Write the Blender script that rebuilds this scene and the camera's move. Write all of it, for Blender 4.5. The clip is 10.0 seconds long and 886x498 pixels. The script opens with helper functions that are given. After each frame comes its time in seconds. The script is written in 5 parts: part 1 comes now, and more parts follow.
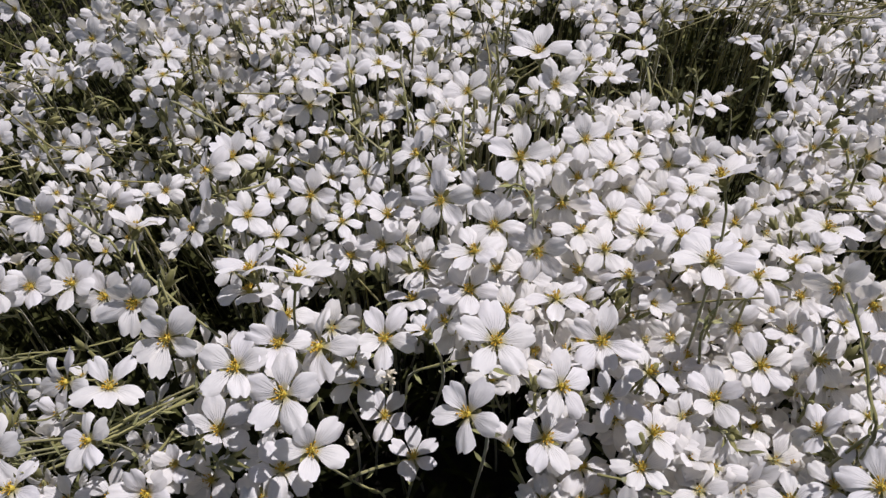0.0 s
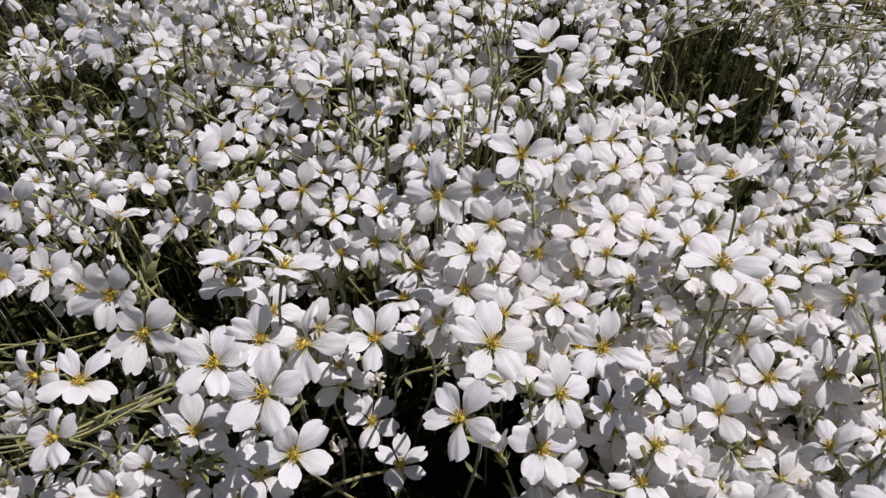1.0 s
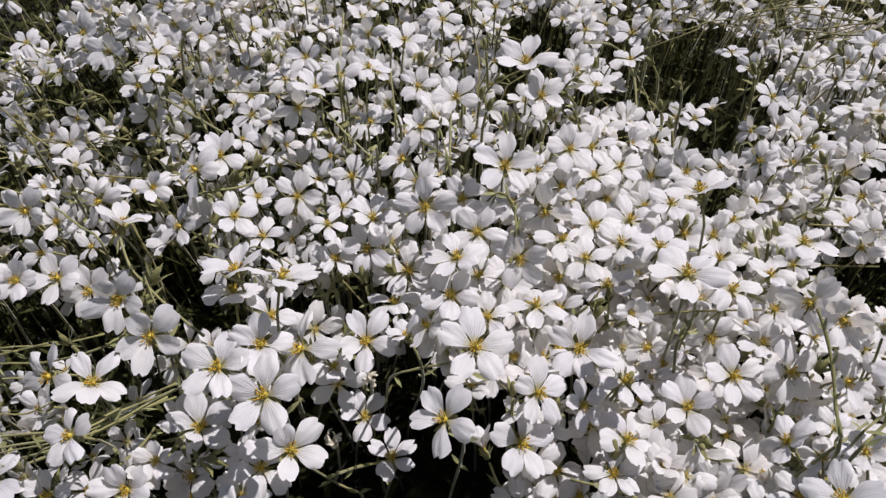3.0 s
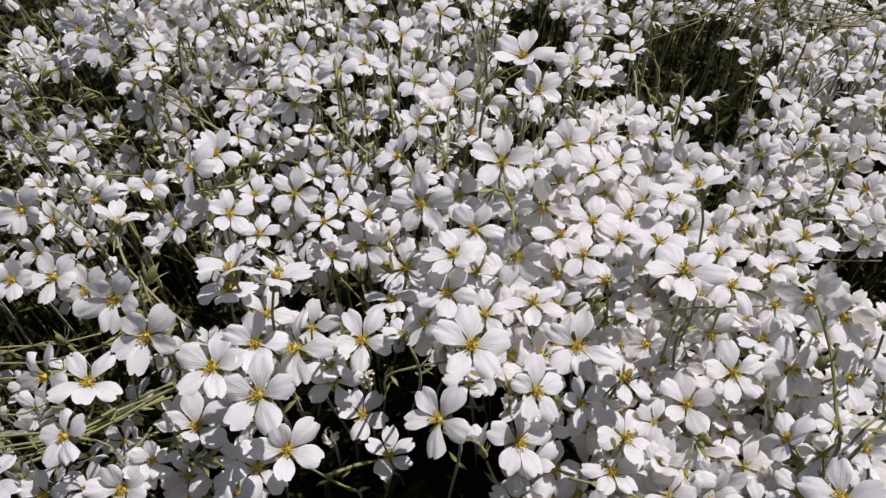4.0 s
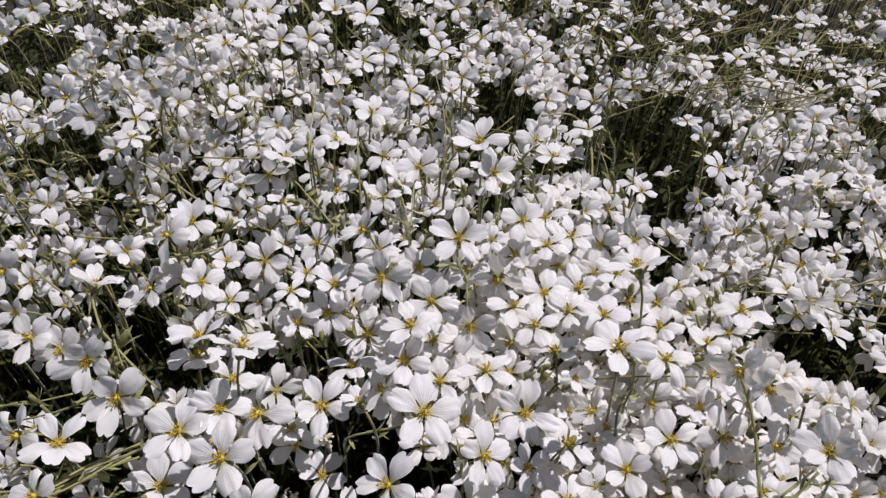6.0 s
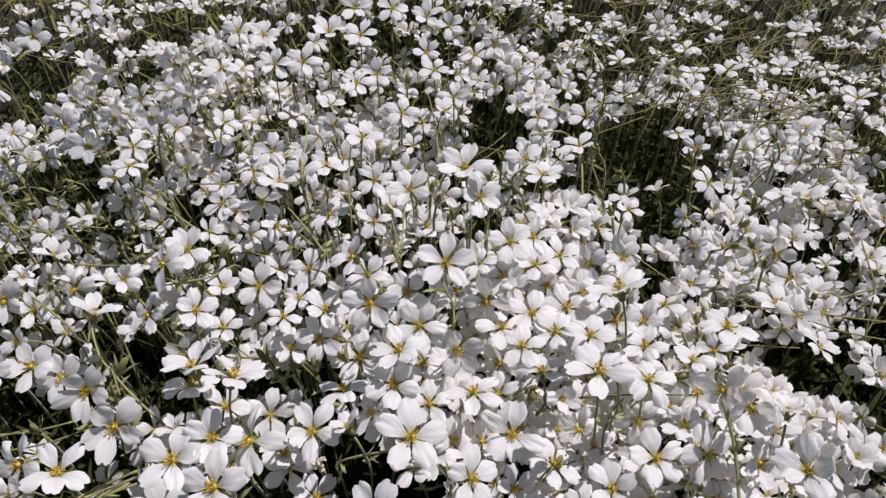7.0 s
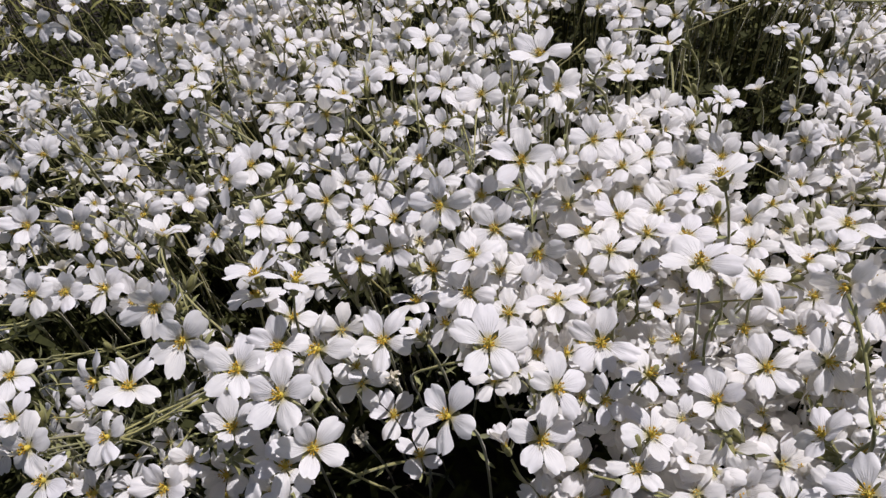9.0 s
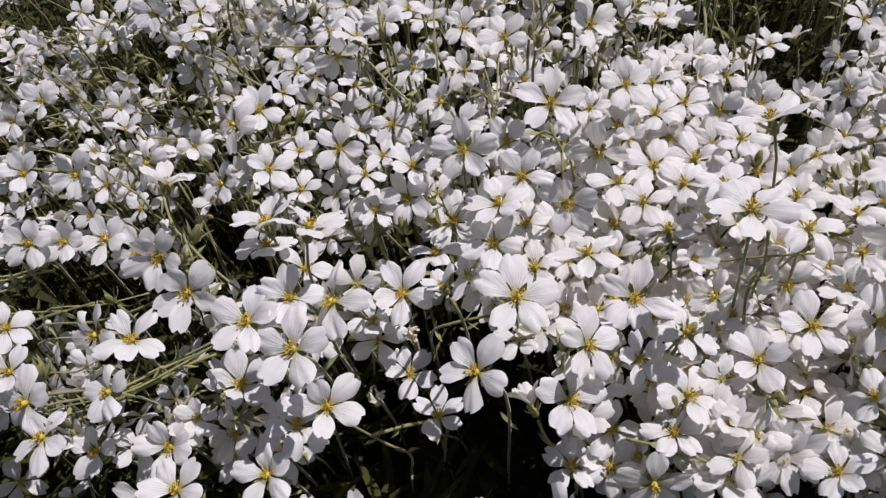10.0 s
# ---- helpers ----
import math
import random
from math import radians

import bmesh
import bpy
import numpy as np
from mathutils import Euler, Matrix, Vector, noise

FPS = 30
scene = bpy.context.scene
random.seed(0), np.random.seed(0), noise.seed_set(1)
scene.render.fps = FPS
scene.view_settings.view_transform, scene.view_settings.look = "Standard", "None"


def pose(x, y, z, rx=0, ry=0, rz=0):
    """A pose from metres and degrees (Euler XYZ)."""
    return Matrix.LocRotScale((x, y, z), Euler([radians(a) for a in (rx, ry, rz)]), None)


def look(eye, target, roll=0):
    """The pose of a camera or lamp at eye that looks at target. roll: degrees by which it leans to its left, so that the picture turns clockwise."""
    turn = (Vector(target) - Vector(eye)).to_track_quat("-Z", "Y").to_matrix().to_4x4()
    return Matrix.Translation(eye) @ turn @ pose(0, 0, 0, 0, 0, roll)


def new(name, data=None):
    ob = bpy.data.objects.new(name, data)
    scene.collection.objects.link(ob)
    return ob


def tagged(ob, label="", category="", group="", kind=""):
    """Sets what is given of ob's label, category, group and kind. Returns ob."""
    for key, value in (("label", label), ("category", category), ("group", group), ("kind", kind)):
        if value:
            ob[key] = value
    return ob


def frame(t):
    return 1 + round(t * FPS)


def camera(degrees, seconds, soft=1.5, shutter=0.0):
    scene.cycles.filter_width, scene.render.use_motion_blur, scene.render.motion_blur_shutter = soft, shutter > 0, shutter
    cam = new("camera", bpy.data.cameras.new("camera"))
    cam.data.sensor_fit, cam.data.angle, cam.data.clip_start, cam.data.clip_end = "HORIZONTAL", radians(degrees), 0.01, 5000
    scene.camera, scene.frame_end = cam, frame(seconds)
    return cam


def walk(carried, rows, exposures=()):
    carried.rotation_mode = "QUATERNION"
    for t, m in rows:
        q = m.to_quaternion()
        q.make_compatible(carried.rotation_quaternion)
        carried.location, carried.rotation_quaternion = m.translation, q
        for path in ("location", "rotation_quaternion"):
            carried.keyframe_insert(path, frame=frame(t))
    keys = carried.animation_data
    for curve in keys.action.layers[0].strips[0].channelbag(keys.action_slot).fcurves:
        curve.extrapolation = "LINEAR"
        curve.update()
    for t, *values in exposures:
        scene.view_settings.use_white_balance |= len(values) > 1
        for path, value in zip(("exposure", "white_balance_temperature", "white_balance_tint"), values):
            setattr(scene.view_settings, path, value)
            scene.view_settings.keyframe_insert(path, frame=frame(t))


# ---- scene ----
cam = camera(63.5, 10.0, 1.4)
PATH = [
    (0, (0.00167, -0.00425, 0.34303), (-0.00249, 0.74414, -0.32020), 0.09),
    (0.5, (0.00179, 0.00065, 0.33333), (0.01199, 0.76040, -0.31681), 2.21),
    (1, (0.00077, 0.00033, 0.33298), (0.00697, 0.76132, -0.31574), 2.25),
    (1.5, (0.00096, -0.00339, 0.34158), (0.02075, 0.73945, -0.32759), 2.60),
    (2, (0.00471, -0.00383, 0.34301), (0.01355, 0.73750, -0.32807), 2.02),
    (2.5, (0.00219, -0.00522, 0.34736), (0.01720, 0.74120, -0.31795), 2.70),
    (4, (0.00555, -0.00301, 0.34739), (0.01186, 0.73621, -0.32604), 1.82),
    (4.5, (0.00359, -0.00103, 0.34496), (0.01584, 0.73390, -0.33306), 2.45),
    (5, (0.00466, -0.00206, 0.34889), (0.02874, 0.74115, -0.31974), 3.20),
    (5.5, (0.00663, -0.00699, 0.35938), (0.01883, 0.73885, -0.30664), 2.52),
    (6, (0.01178, -0.01020, 0.36400), (0.04462, 0.77290, -0.25702), 4.10),
    (6.2, (0.01228, -0.01030, 0.36680), (0.05045, 0.77656, -0.24915), 4.18),
    (7.3, (0.02154, -0.01017, 0.37409), (0.02970, 0.77616, -0.24367), 1.53),
    (7.5, (0.02248, -0.01067, 0.37416), (0.02011, 0.76754, -0.25384), 0.87),
    (8, (0.02180, -0.01346, 0.37591), (-0.01970, 0.73002, -0.29155), -2.41),
    (8.5, (0.02047, -0.01326, 0.37199), (-0.03214, 0.71869, -0.30732), -3.59),
    (9, (0.02152, -0.00522, 0.34746), (-0.07311, 0.73546, -0.31769), -5.31),
    (9.5, (0.01682, -0.00239, 0.33935), (-0.05966, 0.72102, -0.34682), -3.82),
    (10, (0.01488, 0.00136, 0.33383), (-0.08599, 0.71099, -0.36349), -5.34),
]
walk(cam, [(t, look(eye, target, roll)) for t, eye, target, roll in PATH], [(0.0, -0.09, 6390, 18), (4.5, -0.10, 6390, 17.5), (6.0, -0.06, 6390, 17.5), (8.0, -0.02, 6390, 17.5), (9.5, -0.07, 6390, 18), (10.0, -0.12, 6390, 18)])


# ---- light ----
world = bpy.data.worlds.new("sky")
scene.world = world
world.use_nodes = True
SUN_ELEVATION, SUN_AZIMUTH = 67.0, 65.0   # degrees; azimuth clockwise from straight ahead (+y)
wn = world.node_tree.nodes
sky = wn.new("ShaderNodeTexSky")
sky.sky_type = "NISHITA"
sky.sun_disc = False
sky.sun_elevation = radians(SUN_ELEVATION)
sky.sun_rotation = radians(SUN_AZIMUTH)
wn["Background"].inputs["Strength"].default_value = 0.047
world.node_tree.links.new(sky.outputs["Color"], wn["Background"].inputs["Color"])
sun_data = bpy.data.lights.new("sun", "SUN")
sun_data.energy, sun_data.angle, sun_data.color = 4.95, radians(0.53), (1.0, 0.97, 0.93)
sun = new("sun", sun_data)
el, az = radians(SUN_ELEVATION), radians(SUN_AZIMUTH)
sun_way = Vector((math.sin(az) * math.cos(el), math.cos(az) * math.cos(el), math.sin(el)))
sun.matrix_world = look(sun_way * 20, (0, 0, 0))


# ---- materials ----
def material(name):
    m = bpy.data.materials.new(name)
    m.use_nodes = True
    nt = m.node_tree
    nt.nodes.clear()
    return m, nt, nt.nodes.new("ShaderNodeOutputMaterial")


def ramp(nt, fac, stops):
    node = nt.nodes.new("ShaderNodeValToRGB")
    while len(node.color_ramp.elements) < len(stops):
        node.color_ramp.elements.new(0.5)
    for e, (p, c) in zip(node.color_ramp.elements, stops):
        e.position, e.color = p, (*c, 1) if len(c) == 3 else c
    nt.links.new(fac, node.inputs["Fac"])
    return node.outputs["Color"]


def math_node(nt, op, a, b=None, c=None):
    node = nt.nodes.new("ShaderNodeMath")
    node.operation = op
    for i, v in enumerate((a, b, c)):
        if v is None:
            continue
        if isinstance(v, (int, float)):
            node.inputs[i].default_value = v
        else:
            nt.links.new(v, node.inputs[i])
    return node.outputs[0]


def mix_colour(nt, fac, a, b, blend="MIX"):
    node = nt.nodes.new("ShaderNodeMix")
    node.data_type, node.blend_type = "RGBA", blend
    for slot, v in ((0, fac), (6, a), (7, b)):
        if isinstance(v, (int, float)):
            node.inputs[slot].default_value = v
        elif isinstance(v, tuple):
            node.inputs[slot].default_value = (*v, 1)
        else:
            nt.links.new(v, node.inputs[slot])
    return node.outputs[2]


def noise_tex(nt, vector, scale, detail=3.0, rough=0.55):
    node = nt.nodes.new("ShaderNodeTexNoise")
    node.inputs["Scale"].default_value = scale
    node.inputs["Detail"].default_value = detail
    node.inputs["Roughness"].default_value = rough
    if vector is not None:
        nt.links.new(vector, node.inputs["Vector"])
    return node.outputs["Fac"]


def leafy(nt, out, colour, rough, through_colour, through_amount, height=None, strength=0.3, distance=0.0004, sheen=0.0):
    """A thin plant tissue: gloss and diffuse above, light let through."""
    p = nt.nodes.new("ShaderNodeBsdfPrincipled")
    nt.links.new(colour, p.inputs["Base Color"])
    p.inputs["Roughness"].default_value = rough
    p.inputs["Specular IOR Level"].default_value = 0.3
    p.inputs["Sheen Weight"].default_value = sheen
    tr = nt.nodes.new("ShaderNodeBsdfTranslucent")
    nt.links.new(through_colour, tr.inputs["Color"])
    if height is not None:
        b = nt.nodes.new("ShaderNodeBump")
        b.inputs["Strength"].default_value = strength
        b.inputs["Distance"].default_value = distance
        nt.links.new(height, b.inputs["Height"])
        nt.links.new(b.outputs[0], p.inputs["Normal"])
        nt.links.new(b.outputs[0], tr.inputs["Normal"])
    mx = nt.nodes.new("ShaderNodeMixShader")
    mx.inputs[0].default_value = through_amount
    nt.links.new(p.outputs[0], mx.inputs[1])
    nt.links.new(tr.outputs[0], mx.inputs[2])
    nt.links.new(mx.outputs[0], out.inputs["Surface"])


def petal_material():
    m, nt, out = material("petal")
    uv = nt.nodes.new("ShaderNodeUVMap")
    sep = nt.nodes.new("ShaderNodeSeparateXYZ")
    nt.links.new(uv.outputs[0], sep.inputs[0])
    u, v = sep.outputs[0], sep.outputs[1]
    geo = nt.nodes.new("ShaderNodeNewGeometry")
    tex = nt.nodes.new("ShaderNodeTexCoord")
    # a few fine dark lines that fan out from the base and fade halfway
    info = nt.nodes.new("ShaderNodeObjectInfo")
    wob = noise_tex(nt, uv.outputs[0], 4.0)
    line = math_node(nt, "SINE", math_node(nt, "ADD", math_node(nt, "MULTIPLY", u, 44.0), math_node(nt, "MULTIPLY", wob, 6.0)))
    line = math_node(nt, "POWER", math_node(nt, "MULTIPLY_ADD", line, 0.5, 0.5), 6.0)
    fade = nt.nodes.new("ShaderNodeMapRange")
    fade.inputs[1].default_value, fade.inputs[2].default_value = 0.72, 0.1
    nt.links.new(v, fade.inputs[0])
    patchy = ramp(nt, noise_tex(nt, geo.outputs["Position"], 180.0), [(0.35, (0.3, 0.3, 0.3)), (0.6, (1, 1, 1))])
    vein = math_node(nt, "MULTIPLY", math_node(nt, "MULTIPLY", line, fade.outputs[0]), patchy)
    mott = noise_tex(nt, tex.outputs["Object"], 260.0)
    base = ramp(nt, mott, [(0.3, (0.838, 0.833, 0.852)), (0.7, (0.903, 0.897, 0.907))])
    own = math_node(nt, "ADD", math_node(nt, "MULTIPLY", info.outputs["Random"], 0.5), math_node(nt, "MULTIPLY", geo.outputs["Random Per Island"], 0.5))
    base = mix_colour(nt, 1.0, base, ramp(nt, own, [(0.1, (0.93, 0.925, 0.90)), (0.5, (1, 1, 1)), (0.9, (0.955, 0.95, 0.985))]), "MULTIPLY")
    base = mix_colour(nt, math_node(nt, "MULTIPLY", vein, 0.95), base, (0.20, 0.19, 0.18))
    foot = ramp(nt, v, [(0.06, (1, 1, 1)), (0.3, (0, 0, 0))])
    base = mix_colour(nt, math_node(nt, "MULTIPLY", foot, 0.75), base, (0.66, 0.58, 0.14))
    crease = math_node(nt, "SINE", math_node(nt, "ADD", math_node(nt, "MULTIPLY", u, 19.0), math_node(nt, "MULTIPLY", wob, 5.0)))
    groove = math_node(nt, "MULTIPLY", math_node(nt, "MULTIPLY", line, fade.outputs[0]), -0.7)
    height = math_node(nt, "ADD", groove, math_node(nt, "MULTIPLY_ADD", crease, 0.14, mott))
    shine = mix_colour(nt, 1.0, base, (1.0, 0.945, 0.82), "MULTIPLY")
    leafy(nt, out, base, 0.55, shine, 0.42, height, 0.6, 0.00028)
    return m


def green_material(name, dark, light, rough, amount, scale=300.0, sheen=0.2, tip=None):
    m, nt, out = material(name)
    tex = nt.nodes.new("ShaderNodeTexCoord")
    geo = nt.nodes.new("ShaderNodeNewGeometry")
    info = nt.nodes.new("ShaderNodeObjectInfo")
    n = noise_tex(nt, geo.outputs["Position"], scale, 4.0, 0.65)
    big = noise_tex(nt, geo.outputs["Position"], scale * 0.12, 2.0)
    tone = math_node(nt, "ADD", math_node(nt, "MULTIPLY", n, 0.5), math_node(nt, "MULTIPLY", big, 0.3))
    tone = math_node(nt, "ADD", tone, math_node(nt, "MULTIPLY", geo.outputs["Random Per Island"], 0.25))
    tone = math_node(nt, "ADD", tone, math_node(nt, "MULTIPLY_ADD", info.outputs["Random"], 0.2, -0.1))
    col = ramp(nt, tone, [(0.25, dark), (0.8, light)])
    leafy(nt, out, col, rough, col, amount, n, 0.5, 0.0004, sheen)
    return m


def soil_material():
    m, nt, out = material("soil")
    geo = nt.nodes.new("ShaderNodeNewGeometry")
    n = noise_tex(nt, geo.outputs["Position"], 60.0, 8.0, 0.7)
    f = noise_tex(nt, geo.outputs["Position"], 900.0, 3.0, 0.6)
    col = ramp(nt, n, [(0.3, (0.012, 0.009, 0.006)), (0.7, (0.035, 0.027, 0.018))])
    p = nt.nodes.new("ShaderNodeBsdfPrincipled")
    nt.links.new(col, p.inputs["Base Color"])
    p.inputs["Roughness"].default_value = 0.95
    b = nt.nodes.new("ShaderNodeBump")
    b.inputs["Distance"].default_value = 0.004
    nt.links.new(math_node(nt, "ADD", n, math_node(nt, "MULTIPLY", f, 0.3)), b.inputs["Height"])
    nt.links.new(b.outputs[0], p.inputs["Normal"])
    nt.links.new(p.outputs[0], out.inputs["Surface"])
    return m


PETAL = petal_material()
STAMEN = green_material("stamen_yellow", (0.46, 0.25, 0.012), (0.78, 0.51, 0.06), 0.6, 0.15, 900.0, 0.0)
PISTIL = green_material("pistil_green", (0.42, 0.32, 0.03), (0.68, 0.54, 0.10), 0.5, 0.1, 900.0, 0.0)
SEPAL = green_material("sepal_green", (0.13, 0.13, 0.04), (0.33, 0.315, 0.13), 0.7, 0.2, 700.0)
STEM = green_material("woolly_stem", (0.12, 0.12, 0.036), (0.38, 0.36, 0.145), 0.8, 0.1, 600.0, 0.4)
# dark copy of the woolly leaf: shade below the carpet is in its colour
SHADE_LEAF = green_material("leaf_in_shade", (0.02, 0.024, 0.005), (0.075, 0.08, 0.02), 0.85, 0.25, 250.0, 0.0)
OLIVE = green_material("olive_stem", (0.14, 0.13, 0.035), (0.40, 0.36, 0.14), 0.8, 0.15, 500.0, 0.3)
WOOL = green_material("woolly_leaf", (0.13, 0.145, 0.05), (0.36, 0.36, 0.155), 0.8, 0.15, 400.0, 0.4)
TANGLE = green_material("grey_green_leaf", (0.065, 0.07, 0.016), (0.27, 0.265, 0.085), 0.8, 0.2, 400.0, 0.05)
SOIL = soil_material()
WITHERED = green_material("withered_petal", (0.35, 0.3, 0.2), (0.72, 0.68, 0.56), 0.8, 0.2, 500.0)


# ---- shapes ----
def petal_grid(width, notch, cup, reflex, fold, nu=10, nv=8, twist=0.0):
    """Points, uv and faces of a notched obovate petal, 1 long, from the origin along +y."""
    pts, uvs, faces = [], [], []
    for j in range(nv + 1):
        v = j / nv
        s = min(1, v / 0.84)
        w = width * (0.10 + 0.90 * s ** 1.28 * (1.6 - 0.6 * s))
        if v > 0.84:
            w *= 1 - 0.07 * ((v - 0.84) / 0.16) ** 2
        for i in range(nu + 1):
            u = 2 * i / nu - 1
            end = 0.67 + 0.33 * (1 - 0.98 * u * u) ** 0.5 - notch * math.exp(-(u / 0.19) ** 2)
            y = v * (end if v > 0.5 else 1 + (end - 1) * v * 2)
            x = u * w
            z = cup * math.sin(v * 2.2) - reflex * v ** 3 + fold * (u * u - 0.3) * v
            z += 0.018 * math.sin(3 * u + 7 * v) * v + twist * u * v
            z += 0.009 * math.sin(8 * u + 5 * v + 40 * width) * v * v + 0.008 * math.sin(13 * v + 60 * notch) * u * v
            x += (0.5 * twist + 0.05 * math.sin(70 * width)) * v * v * width
            y += (0.020 * math.sin(6 * u + 50 * notch) + 0.010 * math.sin(17 * u + 90 * width)) * v ** 6
            pts.append((x, y, z))
            uvs.append((i / nu, v))
    for j in range(nv):
        for i in range(nu):
            a = j * (nu + 1) + i
            faces.append((a, a + 1, a + nu + 2, a + nu + 1))
    return pts, uvs, faces


def mesh_from(name, pts, faces, mat, uvs=None, smooth=True):
    me = bpy.data.meshes.new(name)
    me.from_pydata(pts, [], faces)
    if uvs is not None:
        layer = me.uv_layers.new(name="UVMap")
        loops = np.empty(len(me.loops), dtype=np.int32)
        me.loops.foreach_get("vertex_index", loops)
        layer.data.foreach_set("uv", np.asarray(uvs, dtype=np.float32)[loops].ravel())
    if smooth:
        me.polygons.foreach_set("use_smooth", [True] * len(me.polygons))
    me.materials.append(mat)
    me.update()
    return me


def tube(pts, radii, sides=5):
    """Points and faces of a round stalk along pts."""
    out, faces = [], []
    pts = [Vector(p) for p in pts]
    for k, p in enumerate(pts):
        d = (pts[min(k + 1, len(pts) - 1)] - pts[max(k - 1, 0)]).normalized()
        s = d.orthogonal().normalized() if k == 0 else (s - d * s.dot(d)).normalized()
        t = d.cross(s)
        for i in range(sides):
            a = 2 * math.pi * i / sides
            out.append(p + (s * math.cos(a) + t * math.sin(a)) * radii[k])
    for k in range(len(pts) - 1):
        for i in range(sides):
            a, b = k * sides + i, k * sides + (i + 1) % sides
            faces.append((a, b, b + sides, a + sides))
    faces.append(tuple(range(sides))[::-1])
    faces.append(tuple(range((len(pts) - 1) * sides, len(pts) * sides)))
    return out, faces


def joined(*bits):
    pts, faces = [], []
    for p, f in bits:
        n = len(pts)
        pts += [Vector(q) for q in p]
        faces += [tuple(i + n for i in g) for g in f]
    return pts, faces


def moved(bit, m):
    return [m @ Vector(p) for p in bit[0]], bit[1]


def blob(rx, ry, rz, rings=4, sides=6):
    pts, faces = [(0, 0, -rz)], []
    for j in range(1, rings):
        a = math.pi * j / rings
        for i in range(sides):
            b = 2 * math.pi * i / sides
            pts.append((rx * math.sin(a) * math.cos(b), ry * math.sin(a) * math.sin(b), -rz * math.cos(a)))
    pts.append((0, 0, rz))
    for i in range(sides):
        faces.append((0, 1 + (i + 1) % sides, 1 + i))
        for j in range(rings - 2):
            a, b = 1 + j * sides + i, 1 + j * sides + (i + 1) % sides
            faces.append((a, b, b + sides, a + sides))
        faces.append((1 + (rings - 2) * sides + i, 1 + (rings - 2) * sides + (i + 1) % sides, len(pts) - 1))
    return pts, faces


def leaf_grid(length, width, droop, fold, n=4):
    pts, faces = [], []
    for j in range(n + 1):
        v = j / n
        w = width * (0.25 + 0.75 * math.sin(math.pi * min(1, v * 0.9 + 0.12))) * (1 - v ** 4 * 0.9) / 2
        for u in (-1, 0, 1):
            pts.append((u * w, v * length, -droop * v * v * length + fold * abs(u) * w))
    for j in range(n):
        for i in range(2):
            a = j * 3 + i
            faces.append((a, a + 1, a + 4, a + 3))
    return pts, faces


R = 0.0102   # a petal's length from the flower's middle, metres
petal_kinds = [petal_grid(0.317, 0.08, 0.09, 0.06, -0.02), petal_grid(0.338, 0.06, 0.06, 0.14, -0.05, twist=0.04),
               petal_grid(0.302, 0.14, 0.09, 0.04, 0.07), petal_grid(0.328, 0.07, 0.05, 0.20, -0.08, twist=-0.06),
               petal_grid(0.291, 0.18, 0.11, 0.14, 0.03, twist=0.09), petal_grid(0.312, 0.10, 0.13, 0.33, -0.06, twist=0.05)]
PETALS = [mesh_from("petal", [(x * R, y * R, z * R) for x, y, z in p], f, PETAL, uv) for p, uv, f in petal_kinds]


def stamens_bits(rng):
    bits = []
    for k in range(10):
        a = 2 * math.pi * k / 10 + rng.uniform(-0.2, 0.2)
        lean = rng.uniform(0.25, 0.95)
        h = rng.uniform(0.0021, 0.0035)
        tip = Vector((math.cos(a) * math.sin(lean), math.sin(a) * math.sin(lean), math.cos(lean))) * h
        mid = tip * 0.5 + Vector((0, 0, 0.0004))
        bits.append(tube([tip * 0.08, mid, tip], [0.0002, 0.00015, 0.00012], 3))
        bits.append(moved(blob(0.00032, 0.00024, 0.00042, 3, 5), Matrix.Translation(tip) @ Euler((lean * 1.3, 0, a + 1.57)).to_matrix().to_4x4()))
    return joined(*bits)


def pistil_bits():
    bits = [moved(blob(0.0010, 0.0010, 0.0013, 4, 7), Matrix.Translation((0, 0, 0.0009)))]
    for k in range(5):
        a = 2 * math.pi * k / 5
        bits.append(tube([(0, 0, 0.002), (math.cos(a) * 0.0007, math.sin(a) * 0.0007, 0.0031), (math.cos(a) * 0.0014, math.sin(a) * 0.0014, 0.0034)], [0.0001, 0.0001, 0.00007], 3))
    return joined(*bits)


def calyx_bits():
    bits = [moved(blob(0.0016, 0.0016, 0.0022, 4, 8), Matrix.Translation((0, 0, -0.0021)))]
    for k in range(5):
        p, f = leaf_grid(0.0048, 0.0021, -0.25, 0.15, 3)
        bits.append(moved((p, f), pose(0, 0, -0.0024, 0, 0, 72 * k + 36) @ pose(0, 0.0009, 0, 32, 0, 0)))
    return joined(*bits)


PETAL_ODDS = (4, 3, 3, 3, 2, 1)
rng = random.Random(7)
STAMENS = [mesh_from("flower_centre", *stamens_bits(rng), STAMEN) for _ in range(3)]
PISTIL_MESH = mesh_from("pistil", *pistil_bits(), PISTIL)
CALYX = mesh_from("calyx", *calyx_bits(), SEPAL)


def part(name, me, parent, m=None, label=""):
    ob = new(name, me)
    ob.parent = parent
    if m is not None:
        ob.matrix_basis = m
    if label:
        ob["label"] = label
    return ob


def facing(bearing, lift):
    """The unit direction that looks along a bearing (degrees clockwise from +y) and up by lift degrees."""
    b, l = radians(bearing), radians(lift)
    return Vector((math.sin(b) * math.cos(l), math.cos(b) * math.cos(l), math.sin(l)))


def head_frame(at, n, spin):
    """Pose with +z along n; spin turns it about n, from the side where +y points uphill."""
    up = Vector((0, 0, 1))
    y = up - n * up.dot(n)
    if y.length < 1e-3:
        y = Vector((0, 1, 0))
    y.normalize()
    x = y.cross(n)
    m = Matrix((x, y, n)).transposed().to_4x4()
    return Matrix.Translation(at) @ m @ pose(0, 0, 0, 0, 0, -spin)


